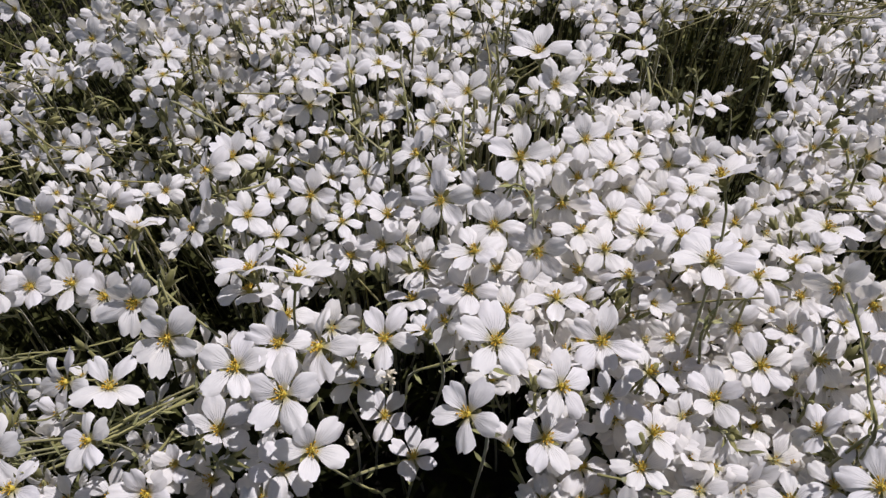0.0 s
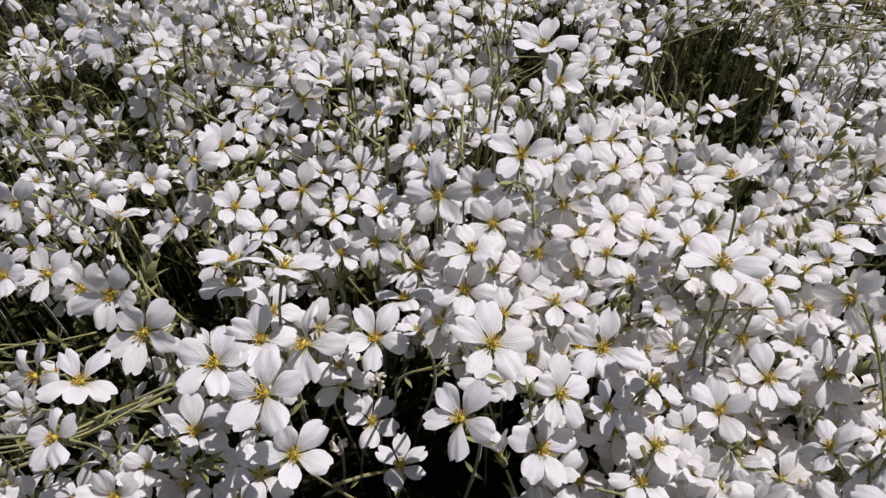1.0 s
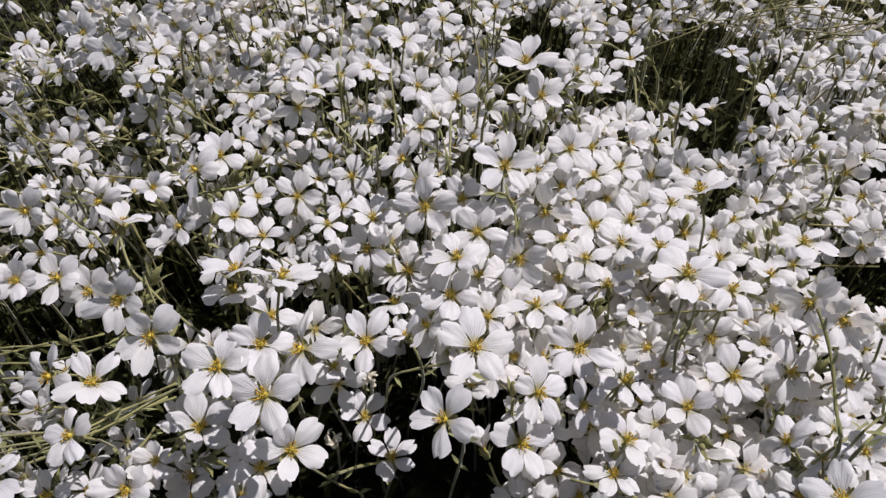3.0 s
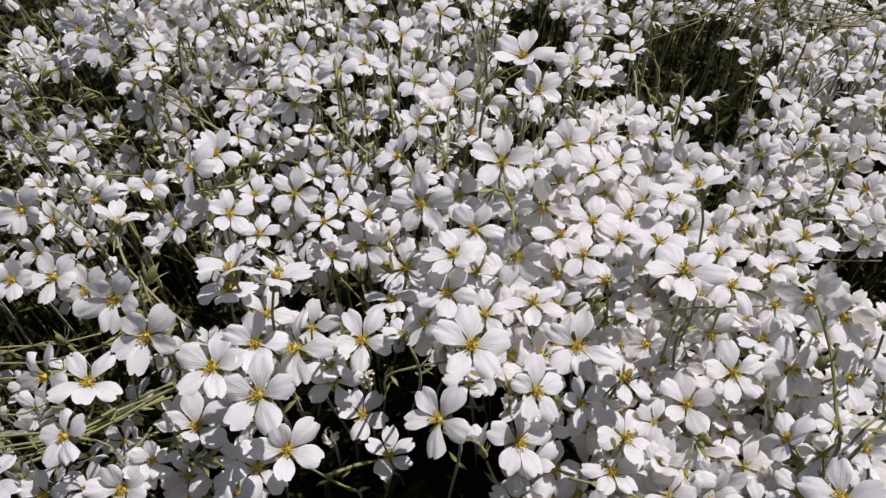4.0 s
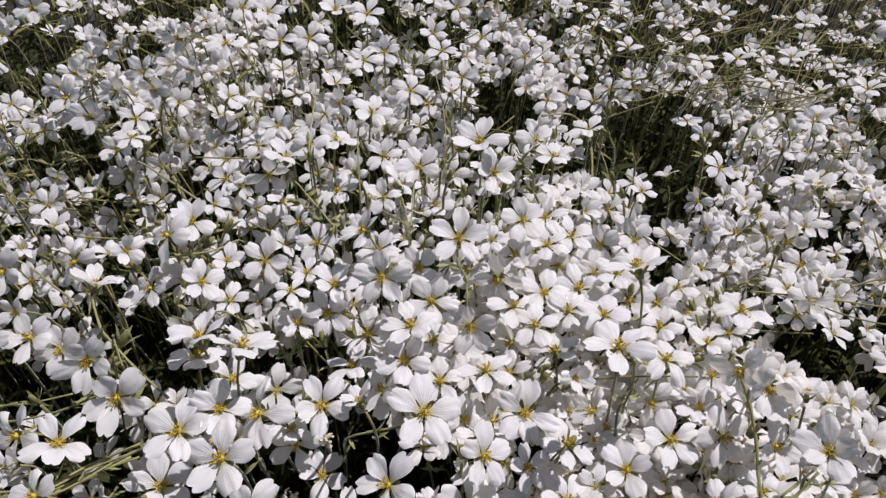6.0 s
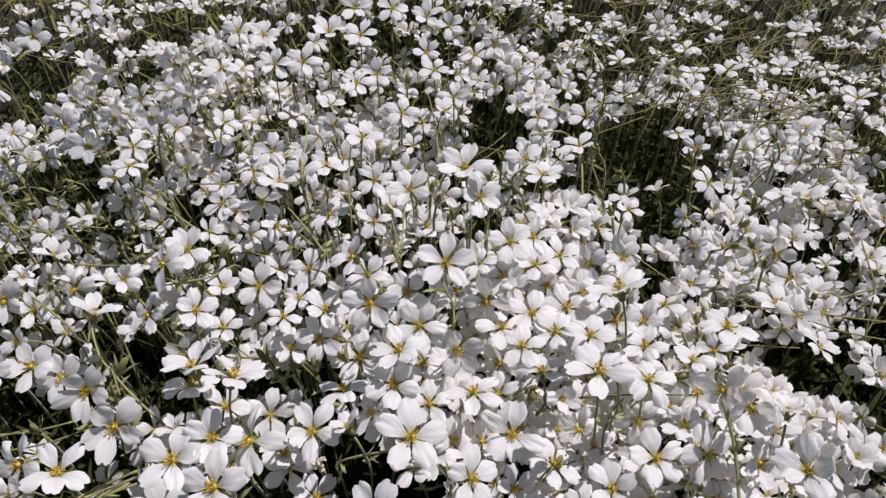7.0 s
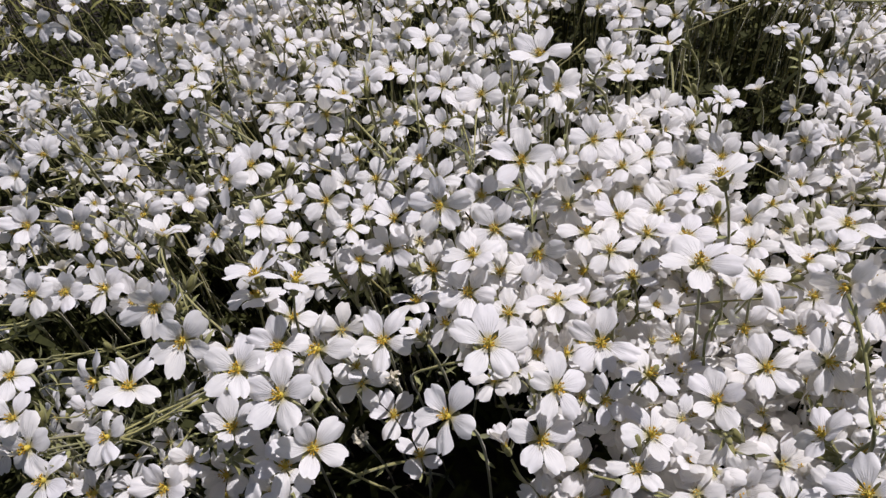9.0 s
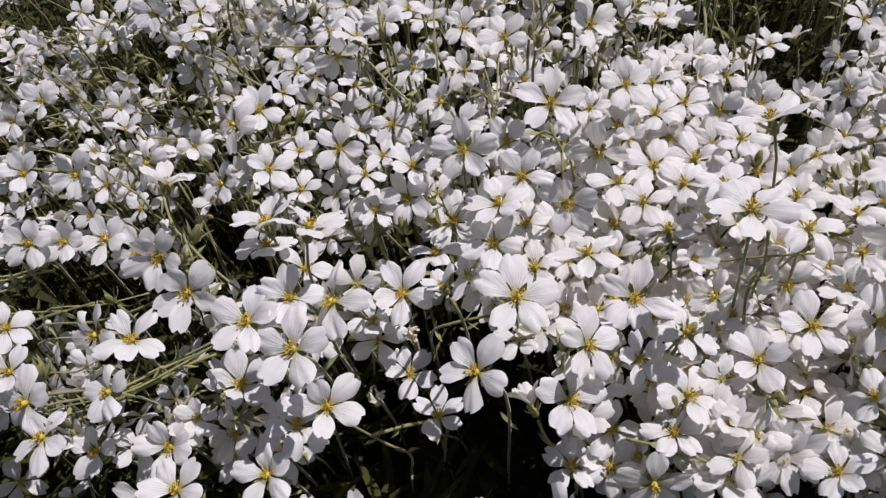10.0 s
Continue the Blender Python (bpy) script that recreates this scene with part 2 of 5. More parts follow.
def stalk_root(x, y, z, r, spread=0.01):
    """Where a sprawling stalk comes out of the ground: further into the bed, so that the heads lean out over its edge."""
    reach = min(0.7 * z / (0.34 - z), 0.09 / max(0.01, math.hypot(x, y)))
    inward = r.uniform(0, 0.6) * min(0.08, 1.3 * max(0, -0.055 - x)) if y < 0.45 else 0   # on this flank the stalks sprawl out from the clump
    return Vector((x * (1 + reach) + inward + r.uniform(-spread, spread), y * (1 + reach) + r.uniform(-spread, spread) - r.uniform(-0.2, 0.7) * inward, 0))


def stalk_points(at, n, root, steps=8):
    """From the head, back along its face and down to the root on the ground."""
    p0, p3 = Vector(at) - n * 0.004, Vector(root)
    p1 = p0 - n * 0.018
    p2 = p3 * 0.6 + p0 * 0.4 + Vector((0, 0, 0.015))
    return [(p0 * (1 - s) ** 3 + p1 * 3 * s * (1 - s) ** 2 + p2 * 3 * s * s * (1 - s) + p3 * s ** 3) for s in [k / steps for k in range(steps + 1)]]


flower_rng = random.Random(21)


# ---- ground ----
bm = bmesh.new()
bmesh.ops.create_grid(bm, x_segments=80, y_segments=80, size=40)
for v in bm.verts:
    v.co.z = 0.05 * noise.noise(v.co * 0.3) - 0.03 if v.co.length > 3 else 0.0
me = bpy.data.meshes.new("ground")
bm.to_mesh(me)
bm.free()
me.materials.append(SOIL)
tagged(new("ground", me), "dark damp garden soil under the flowering plants", "ground", kind="structure")

# gaps in the flower carpet: middle x, y, half-width, half-depth
HOLLOWS = [
    (-0.001, 0.125, 0.032, 0.026),
    (0.019, 0.109, 0.010, 0.008),
    (0.005, 0.149, 0.012, 0.010),
    (0.047, 0.121, 0.004, 0.017),
    (-0.127, 0.157, 0.020, 0.008),
    (-0.077, 0.145, 0.007, 0.007),
    (-0.097, 0.194, 0.010, 0.018),
    (-0.080, 0.175, 0.008, 0.011),
    (-0.032, 0.187, 0.011, 0.014),
    (0.148, 0.364, 0.040, 0.056),
    (0.063, 0.404, 0.022, 0.046),
    (-0.180, 0.322, 0.030, 0.028),
    (-0.256, 0.405, 0.036, 0.038),
    (-0.254, 0.451, 0.028, 0.034),
    (-0.092, 0.294, 0.011, 0.011),
    (0.184, 0.200, 0.015, 0.018),
    (0.176, 0.402, 0.028, 0.034),
    (0.303, 0.620, 0.032, 0.038),
    (0.186, 0.625, 0.047, 0.018),
    (-0.140, 0.168, 0.024, 0.012),
    (-0.191, 0.463, 0.021, 0.029),
    (0.132, 0.272, 0.008, 0.026),
    (-0.028, 0.100, 0.027, 0.010),
    (-0.003, 0.097, 0.017, 0.008),
    (0.018, 0.094, 0.012, 0.010),
]


def canopy(x, y):
    """Height of the flower carpet's top."""
    yy = min(max(y, 0.05), 0.45)
    xx = min(max(x, -0.3), 0.3)
    return 0.156 + 0.009 * xx + 0.22 * yy - 0.418 * xx * xx - 0.28 * yy * yy + 0.014 * noise.noise(Vector((x * 11, y * 11, 0.3)))


def in_bed(x, y):
    """The bed is a rounded patch with an uneven edge."""
    edge = 1 + 0.22 * noise.noise(Vector((x * 2.2, y * 2.2, 7.0)))
    return (x / 0.74) ** 2 + ((y - 0.36) / 0.62) ** 2 < edge


def gap(x, y, z, grow=1.0):
    """Whether a place lies in one of the hollows, whose walls lean."""
    s = 0.19 / (0.34 - z)
    return any(((x * s - a) / (c * grow)) ** 2 + ((y * s - b) / (d * grow)) ** 2 < 1 for a, b, c, d in HOLLOWS)


def merged(name, kinds, picks, mat, uvs=None):
    """One mesh out of many placed copies: picks are (kind, pose)."""
    pts, faces, uv, n = [], [], [], 0
    arrays = [(np.array([tuple(p) for p in k[0]]), k[1]) for k in kinds]
    for k, m in picks:
        a, f = arrays[k]
        mm = np.array(m)
        pts.append(a @ mm[:3, :3].T + mm[:3, 3])
        faces += [tuple(i + n for i in g) for g in f]
        if uvs is not None:
            uv.append(np.array(uvs[k]))
        n += len(a)
    return mesh_from(name, np.concatenate(pts).tolist(), faces, mat, np.concatenate(uv) if uvs is not None else None)


# ---- flowers one by one ----
LEAVES = [mesh_from("leaf", *leaf_grid(0.0068, 0.0017, 0.25, 0.25, 6), WOOL), mesh_from("leaf", *leaf_grid(0.0054, 0.0015, -0.25, 0.3, 6), WOOL)]
leaf_rng = random.Random(33)


def leaf_pairs(thing, pts, spots, r):
    """Narrow opposite leaves at some joints of a stalk."""
    for k in spots:
        d = (pts[k - 1] - pts[k + 1]).normalized()
        turn = r.uniform(0, 180)
        for side in (0, 180):
            part("leaf", r.choice(LEAVES), thing, head_frame(pts[k], d, turn + side) @ pose(0, 0.0005, 0, r.uniform(25, 65), 0, 0) @ Matrix.Scale(r.uniform(0.5, 1.0), 4))


def flower(x, y, z, bearing, lift, spin, size, opening, fan=None, bend=None, reach=None):
    """A five-petalled flower on its own stalk. opening: degrees by which the petals stand up from flat; fan, bend, reach: how each petal turns aside, rises and stretches."""
    r = flower_rng
    n = facing(bearing, lift)
    root = stalk_root(x, y, z, r)
    thing = new("snow_in_summer_flower")
    thing.empty_display_size = 0.01
    thing.location = root
    back = Matrix.Translation(-root)
    head = head_frame((x, y, z), n, spin) @ Matrix.Scale(size, 4)
    for k in range(5):
        tilt = opening + (bend[k] if bend else r.gauss(0, 8))
        turn = -72 * k + (fan[k] if fan else r.gauss(0, 4))
        length = reach[k] if reach else r.uniform(0.93, 1.05)
        m = head @ pose(0, 0, 0, 0, 0, turn) @ pose(0, 0.0005, 0.0002 * (k % 2), tilt, r.gauss(0, 7), 0) @ Matrix.Diagonal((r.uniform(0.92, 1.1), length, r.uniform(0.6, 1.4), 1))
        part("petal", PETALS[r.choices(range(len(PETALS)), PETAL_ODDS)[0]], thing, back @ m)
    heart = back @ head @ Matrix.Scale(min(1, max(0.62, 1.0 - 3.5 * (y - 0.16))), 4)   # the sheltered flowers further in are younger
    part("flower_centre", r.choice(STAMENS), thing, heart)
    part("pistil", PISTIL_MESH, thing, heart)
    part("calyx", CALYX, thing, back @ head)
    pts = [p - root for p in stalk_points((x, y, z), n, root, 9)]
    radii = [0.0004 + 0.00003 * k for k in range(10)]
    stalk = part("stalk", mesh_from("stalk", *tube(pts, radii, 6), STEM), thing)
    leaf_pairs(stalk, pts, (2, 4) if x > -0.07 else (2,) if x > -0.12 else (), leaf_rng)
    state = "half-open white flower, petals still upright" if opening > 45 else "white five-petalled flower opened wide to the sky" if lift > 64 else "white five-petalled flower with yellow stamens, nodding forward" if lift < 48 else "open white five-petalled flower with yellow stamens"
    state = "large " + state if size > 1.0 else "small " + state if size < 0.78 else state
    tagged(thing, state + ", on woolly stalk", "flower", "flowers of the carpet")
    return thing


flower(-0.1896, 0.3252, 0.1660, 182, 42, 269, 0.80, 3, (-1, -4, -4, 4, 6), (-1, -5, -1, -4, -7), (0.99, 0.99, 0.98, 1.02, 0.97))
flower(-0.1999, 0.3224, 0.1819, 198, 64, 289, 0.82, 11, (-6, 0, 5, 1, -1), (-2, -1, 2, -5, -1), (0.99, 0.99, 1.02, 1.01, 0.94))
flower(-0.1425, 0.2854, 0.1980, 181, 30, 303, 0.90, 25, (8, -11, 13, -6, -4), (3, 5, -2, 2, 1), (0.99, 0.93, 1.02, 1.02, 1.02))
flower(-0.1208, 0.2841, 0.1988, 156, 63, 304, 0.86, 4, (-3, -4, 0, 2, 5), (4, -10, 1, -4, -7), (1.00, 0.97, 0.96, 1.02, 1.01))
flower(-0.1118, 0.3166, 0.1908, 136, 42, 344, 0.80, 29, (-4, 0, 0, 5, -1), (9, 0, 8, -1, -3), (0.97, 1.00, 0.95, 1.01, 1.01))
flower(-0.0833, 0.2866, 0.1774, 163, 39, 325, 0.76, 26, (0, 4, -1, 0, -3), (4, 6, -4, 1, 3), (0.97, 0.97, 1.02, 1.00, 0.99))
flower(-0.0886, 0.3068, 0.1803, 216, 45, 316, 0.89, 6, (1, -1, -1, 0, 1), (-1, -1, -4, 0, -8), (0.99, 1.00, 1.01, 1.00, 0.98))
flower(-0.1259, 0.2720, 0.1640, 219, 76, 292, 0.77, 6, (-5, 0, 2, 6, -3), (-7, 0, -2, -4, 0), (0.99, 1.00, 1.01, 0.99, 0.96))
flower(-0.0754, 0.2104, 0.1966, 159, 67, 269, 0.93, 25, (-9, 2, 10, -6, 4), (15, -2, 10, -7, -7), (1.01, 0.98, 0.99, 1.00, 1.02))
flower(-0.0813, 0.2003, 0.1976, 229, 40, 293, 0.97, 0, (-1, 0, 13, 1, -13), (-8, 0, -4, -5, -4), (0.99, 1.00, 1.02, 1.03, 0.97))
flower(-0.0617, 0.1731, 0.1995, 141, 55, 309, 0.78, 23, (0, 3, 0, -2, -1), (6, -1, 0, -1, 2), (0.97, 0.99, 1.00, 1.00, 0.99))
flower(-0.1092, 0.1912, 0.1786, 23, 64, 63, 1.03, 34)
flower(-0.1418, 0.2044, 0.1678, 141, 50, 290, 0.80, 28, (0, 0, 1, 4, -5), (10, 0, 6, -2, -2), (0.95, 1.00, 0.96, 1.02, 1.02))
flower(-0.1618, 0.2706, 0.1498, 128, 21, 0, 0.84, 27, (-8, 2, 0, 3, 2), (0, 8, 0, 0, 3), (1.03, 0.92, 1.00, 1.02, 1.00))
flower(-0.1498, 0.2166, 0.1748, 84, 39, 338, 0.60, 12, (7, -7, 0, 0, 1), (-6, 4, -8, 0, 3), (0.98, 0.96, 0.97, 1.00, 1.00))
flower(-0.0887, 0.1921, 0.1781, 220, 49, 265, 0.84, 10, (5, 0, -6, 2, -1), (-7, 0, 0, -4, 2), (0.97, 1.00, 0.99, 1.00, 1.00))
flower(-0.0619, 0.2390, 0.1726, 150, 73, 19, 0.76, 14)
flower(-0.1570, 0.2694, 0.1732, 177, 17, 54, 0.72, 31)
flower(-0.1231, 0.2698, 0.1783, 179, 14, 313, 0.93, 31, (14, -14, 5, 0, -5), (7, -3, 4, 10, -2), (1.06, 1.00, 0.98, 0.93, 1.03))
flower(-0.0791, 0.2703, 0.1774, 209, 60, 285, 0.93, 5, (4, 0, -4, 1, 0), (-8, 0, -3, -5, 1), (0.98, 1.00, 0.99, 1.02, 1.01))
flower(-0.1571, 0.2975, 0.2004, 184, 39, 4, 0.90, 22)
flower(-0.1055, 0.3064, 0.1846, 196, 14, 20, 0.68, 39)
flower(-0.1260, 0.2702, 0.1902, 188, 31, 15, 0.79, 21)
flower(-0.1374, 0.1845, 0.1701, 195, 38, 15, 0.74, 29)
flower(-0.1276, 0.2137, 0.1711, 203, 40, 268, 0.92, 5, (2, 0, -4, 0, 3), (-6, 0, -4, -2, -4), (0.98, 1.00, 1.00, 1.01, 1.00))
flower(-0.1013, 0.2055, 0.1852, 133, 38, 297, 0.74, 35, (-1, -1, 0, 3, -1), (3, 13, 0, 7, -1), (0.99, 0.96, 1.00, 0.98, 1.00))
flower(-0.0115, 0.2697, 0.2155, 147, 75, 328, 0.91, 17, (-1, 1, 0, 2, -2), (2, -2, 0, 0, -1), (1.00, 0.99, 0.98, 1.01, 1.01))
flower(0.0312, 0.2092, 0.2381, 231, 78, 195, 1.01, 24, (-4, -4, 7, 1, 0), (1, 4, 3, -1, 0), (1.04, 0.99, 0.99, 1.02, 1.00))
flower(0.0102, 0.2530, 0.1994, 201, 68, 245, 1.02, 21, (-4, -2, 4, 4, -2), (6, -1, 5, 1, -7), (1.01, 0.99, 1.00, 1.02, 1.02))
flower(0.0369, 0.2068, 0.2276, 160, 53, 282, 0.85, 23, (2, 3, -2, -4, 0), (8, -4, 0, 3, 0), (0.97, 1.04, 1.00, 0.95, 1.00))
flower(0.0372, 0.2162, 0.2162, 236, 53, 248, 0.61, 17, (4, 0, -9, 9, -4), (-9, 0, 5, -5, 8), (0.97, 1.00, 0.92, 1.02, 1.00))
flower(0.0251, 0.1854, 0.2138, 181, 57, 287, 1.04, 16, (-1, -1, -1, 3, -1), (-1, 1, 0, -1, -1), (1.04, 1.02, 0.97, 1.02, 1.01))
flower(0.0507, 0.2119, 0.2036, 159, 52, 292, 0.90, 18, (-2, -4, 5, -1, 1), (-1, 4, 0, -1, 0), (1.01, 0.98, 0.99, 1.00, 1.00))
flower(0.0386, 0.2000, 0.2022, 202, 68, 61, 0.63, 20)
flower(0.0003, 0.1647, 0.2129, 184, 33, 283, 0.91, 19, (3, 4, -8, 0, 0), (1, 0, -2, 2, 1), (1.00, 1.01, 1.03, 0.98, 0.98))
flower(0.0120, 0.1836, 0.2014, 184, 47, 48, 0.87, 25)
flower(0.0411, 0.1885, 0.1938, 197, 3, 352, 0.98, 20, (3, -11, -9, 9, 7), (-19, 6, 7, -5, 14), (1.08, 1.05, 0.92, 0.95, 1.00))
flower(0.0167, 0.1658, 0.2021, 186, 49, 22, 0.89, 18)
flower(0.0467, 0.1797, 0.1879, 103, 81, 64, 0.95, 4, (-7, -3, 0, 11, 0), (-9, 0, -3, -3, 0), (0.96, 1.02, 1.02, 1.02, 1.00))
flower(-0.0177, 0.1797, 0.1949, 139, 72, 276, 0.88, 21, (-1, 0, 5, 1, -5), (10, 0, 0, 2, -7), (0.98, 1.00, 0.98, 1.00, 1.01))
flower(-0.0477, 0.2046, 0.1839, 170, 44, 309, 0.93, 17, (-5, 6, -6, 2, 3), (1, 0, 0, 0, -1), (0.99, 1.02, 0.99, 1.00, 1.00))
flower(-0.0231, 0.2375, 0.1959, 239, 69, 243, 0.91, 11, (-3, 0, 0, 5, -2), (-7, 0, 1, -5, 2), (0.96, 1.00, 1.00, 1.01, 1.02))
flower(-0.0076, 0.1879, 0.2131, 262, 54, 249, 0.84, 22, (-6, 3, 9, -5, -2), (-3, 10, 2, -9, 7), (0.99, 0.90, 1.04, 1.03, 0.98))
flower(0.0178, 0.2465, 0.1845, 151, 71, 274, 0.95, 32, (-3, -5, 7, -4, 5), (5, 6, 3, 7, -4), (1.01, 1.03, 1.01, 0.93, 1.02))
flower(-0.0188, 0.1723, 0.1883, 204, 41, 253, 0.90, 24, (-4, 0, 2, 3, -1), (0, 0, 15, -11, 5), (1.00, 1.00, 0.97, 1.04, 0.97))
flower(-0.0242, 0.2453, 0.2154, 100, 81, 327, 0.88, 9, (2, 4, 3, 0, -10), (0, 0, -8, 0, -2), (0.97, 1.02, 0.97, 1.00, 1.01))
flower(-0.0472, 0.2551, 0.1999, 80, 85, 341, 1.01, 29, (1, -2, -1, 2, 0), (-3, 0, 3, -2, 0), (1.00, 0.98, 1.03, 1.03, 1.00))
flower(-0.0320, 0.1750, 0.1954, 139, 83, 65, 0.63, 9)
flower(-0.0306, 0.3121, 0.1979, 187, 25, 286, 0.84, 26, (4, 2, -2, 1, -5), (2, 9, -5, 4, 1), (0.99, 0.97, 1.02, 0.98, 1.01))
flower(0.0134, 0.3857, 0.1620, 200, 62, 268, 1.09, 3, (3, -5, 3, -4, 4), (-2, -10, 4, -9, -1), (1.02, 0.98, 1.05, 1.04, 0.99))
flower(0.0650, 0.2907, 0.1942, 158, 54, 292, 1.00, 7, (-3, 0, 16, -8, -4), (0, -3, 1, -11, 0), (1.03, 0.97, 1.00, 1.03, 0.99))
flower(-0.0360, 0.2179, 0.1931, 230, 34, 32, 0.73, 22)
flower(-0.0454, 0.2338, 0.1912, 121, 72, 311, 0.73, 12, (0, 4, 1, -3, -2), (5, -4, -5, 1, -4), (0.98, 1.00, 0.97, 0.97, 1.01))
flower(0.0022, 0.2447, 0.1952, 95, 63, 23, 0.92, 30)
flower(-0.0284, 0.1873, 0.1935, 160, 77, 22, 0.63, 7)
flower(-0.0012, 0.3311, 0.1948, 193, 5, 7, 0.79, 21)
flower(0.0944, 0.3018, 0.1625, 230, 54, 253, 0.93, 13, (4, 6, -3, -7, 0), (-1, -1, -4, 2, 0), (1.03, 0.97, 1.01, 0.99, 1.00))
flower(0.0851, 0.2179, 0.1891, 214, 29, 264, 0.88, 24, (5, -1, 7, -9, -2), (8, -2, 1, 0, 0), (0.93, 1.01, 1.00, 1.03, 1.01))
flower(0.1280, 0.3222, 0.1525, 216, 63, 317, 0.88, 14, (-6, 0, 0, 1, 4), (-1, 1, 0, 1, -5), (0.98, 1.01, 1.00, 0.99, 1.00))
flower(0.1412, 0.3119, 0.1643, 316, 62, 190, 0.73, 29, (-4, 5, -1, 0, 0), (-3, 5, -5, 0, 0), (0.96, 1.00, 0.97, 1.00, 1.00))
flower(0.1575, 0.2912, 0.1838, 147, 55, 337, 0.92, 1, (5, 11, -10, -7, 0), (-6, -3, -4, -7, 0), (0.94, 1.05, 1.05, 0.95, 1.00))
flower(0.1158, 0.3947, 0.1650, 203, 53, 5, 1.16, 15)
flower(0.0983, 0.3261, 0.1821, 242, 79, 51, 1.04, 19)
flower(0.0721, 0.2776, 0.1937, 275, 83, 62, 1.01, 12)
flower(0.0817, 0.1651, 0.2209, 311, 63, 129, 1.04, 23, (-2, 4, -1, -1, 0), (-3, -2, -2, -3, 0), (1.04, 1.02, 1.00, 0.99, 1.00))
flower(0.1339, 0.2263, 0.1718, 257, 53, 232, 0.89, 14, (3, 5, -3, -5, 0), (-3, 0, -6, 4, 0), (1.00, 0.99, 1.01, 0.99, 1.00))
flower(0.1682, 0.2454, 0.1761, 265, 46, 242, 0.83, 18, (-5, 2, 1, 0, 1), (-2, 2, 3, 0, -2), (0.97, 0.99, 1.00, 1.00, 1.00))
flower(0.1802, 0.2499, 0.1716, 206, 17, 289, 0.96, 21, (4, -1, 1, -4, 0), (4, -3, 5, -3, 0), (0.99, 1.02, 0.95, 1.05, 1.00))
flower(0.1711, 0.2206, 0.1674, 234, 82, 251, 0.98, 17, (2, -4, -1, 3, 0), (-2, -2, 2, 2, -1), (0.98, 0.99, 1.04, 1.02, 1.00))
flower(0.1836, 0.3044, 0.1679, 187, 67, 337, 0.74, 9, (-2, -6, -1, 5, 4), (-4, -2, 0, -1, -3), (0.96, 1.01, 0.97, 1.01, 0.99))
flower(0.2109, 0.3367, 0.1701, 211, 77, 282, 0.94, 10, (1, -5, -1, 6, 0), (-5, 0, -2, 1, -3), (0.96, 1.00, 1.01, 1.03, 1.01))
flower(0.0986, 0.2622, 0.1755, 211, 68, 255, 0.96, 18, (-2, 6, 3, -2, -5), (4, -2, 3, -6, 2), (1.00, 1.00, 0.99, 1.01, 1.01))
flower(0.0922, 0.1896, 0.1840, 220, 60, 42, 0.94, 15)
flower(0.1020, 0.1884, 0.1848, 229, 63, 68, 0.85, 17)
flower(0.1346, 0.1879, 0.1833, 230, 89, 215, 1.05, 7, (4, 1, 1, -2, -4), (1, -10, 0, -5, 1), (0.98, 0.97, 1.00, 1.10, 0.99))
flower(0.0731, 0.2204, 0.1908, 176, 70, 357, 0.92, 12, (7, -2, -2, -3, 0), (0, -6, 1, -1, 0), (1.04, 0.97, 0.98, 1.01, 1.00))
flower(0.1022, 0.2286, 0.1839, 189, 53, 326, 0.84, 25, (-7, 2, -1, 0, 6), (2, 0, 8, 0, -1), (1.03, 0.99, 0.95, 1.00, 0.99))
flower(0.1156, 0.2045, 0.1791, 295, 78, 228, 0.83, 6, (-4, 2, 0, 2, 0), (-8, -1, -1, -4, 0), (0.97, 0.99, 1.00, 1.01, 1.00))
flower(0.1372, 0.2578, 0.1856, 248, 32, 262, 0.68, 18, (-1, 7, -8, 2, 0), (-8, 12, -10, 7, 0), (0.95, 0.97, 1.02, 0.98, 1.00))
flower(0.1381, 0.2432, 0.1803, 244, 31, 33, 0.84, 12)
flower(0.1958, 0.2878, 0.1801, 310, 73, 48, 1.12, 13)
flower(0.2038, 0.3066, 0.2035, 249, 54, 242, 0.82, 20, (-3, 19, -2, -12, -3), (3, -2, -2, -6, 10), (0.97, 1.00, 0.99, 1.00, 1.00))
flower(0.0626, 0.2268, 0.1948, 208, 66, 52, 0.93, 25)
flower(0.0624, 0.2136, 0.1906, 218, 72, 14, 0.90, 12)
flower(0.0585, 0.1865, 0.1891, 182, 72, 12, 0.96, 16)
flower(0.0724, 0.1922, 0.1875, 189, 71, 53, 0.98, 8)
flower(0.0662, 0.1767, 0.1898, 236, 75, 49, 0.89, 6)
flower(0.0777, 0.1725, 0.1924, 193, 78, 7, 0.91, 14)
flower(0.0538, 0.1716, 0.1869, 222, 73, 37, 0.88, 11)
flower(0.0973, 0.1692, 0.1908, 266, 73, 16, 0.83, 22)
flower(0.0859, 0.1938, 0.1942, 223, 79, 55, 0.84, 19)
flower(0.0821, 0.2086, 0.1815, 174, 49, 7, 0.87, 18)
flower(-0.1267, 0.1717, 0.1700, 201, 63, 21, 0.97, 19, (-3, 5, -3, 1, 0), (1, 1, -1, 0, 0), (0.97, 1.00, 1.03, 1.01, 1.00))
flower(-0.1178, 0.1726, 0.1635, 190, 44, 324, 0.96, 14, (-1, 3, -3, 0, 1), (-2, 2, -4, 0, -1), (0.99, 1.00, 1.02, 1.00, 0.99))
flower(-0.0940, 0.1496, 0.1845, 176, 30, 325, 1.05, 32, (-3, 4, 1, 0, -2), (14, 2, 5, -2, -2), (0.94, 1.00, 0.98, 1.03, 1.09))
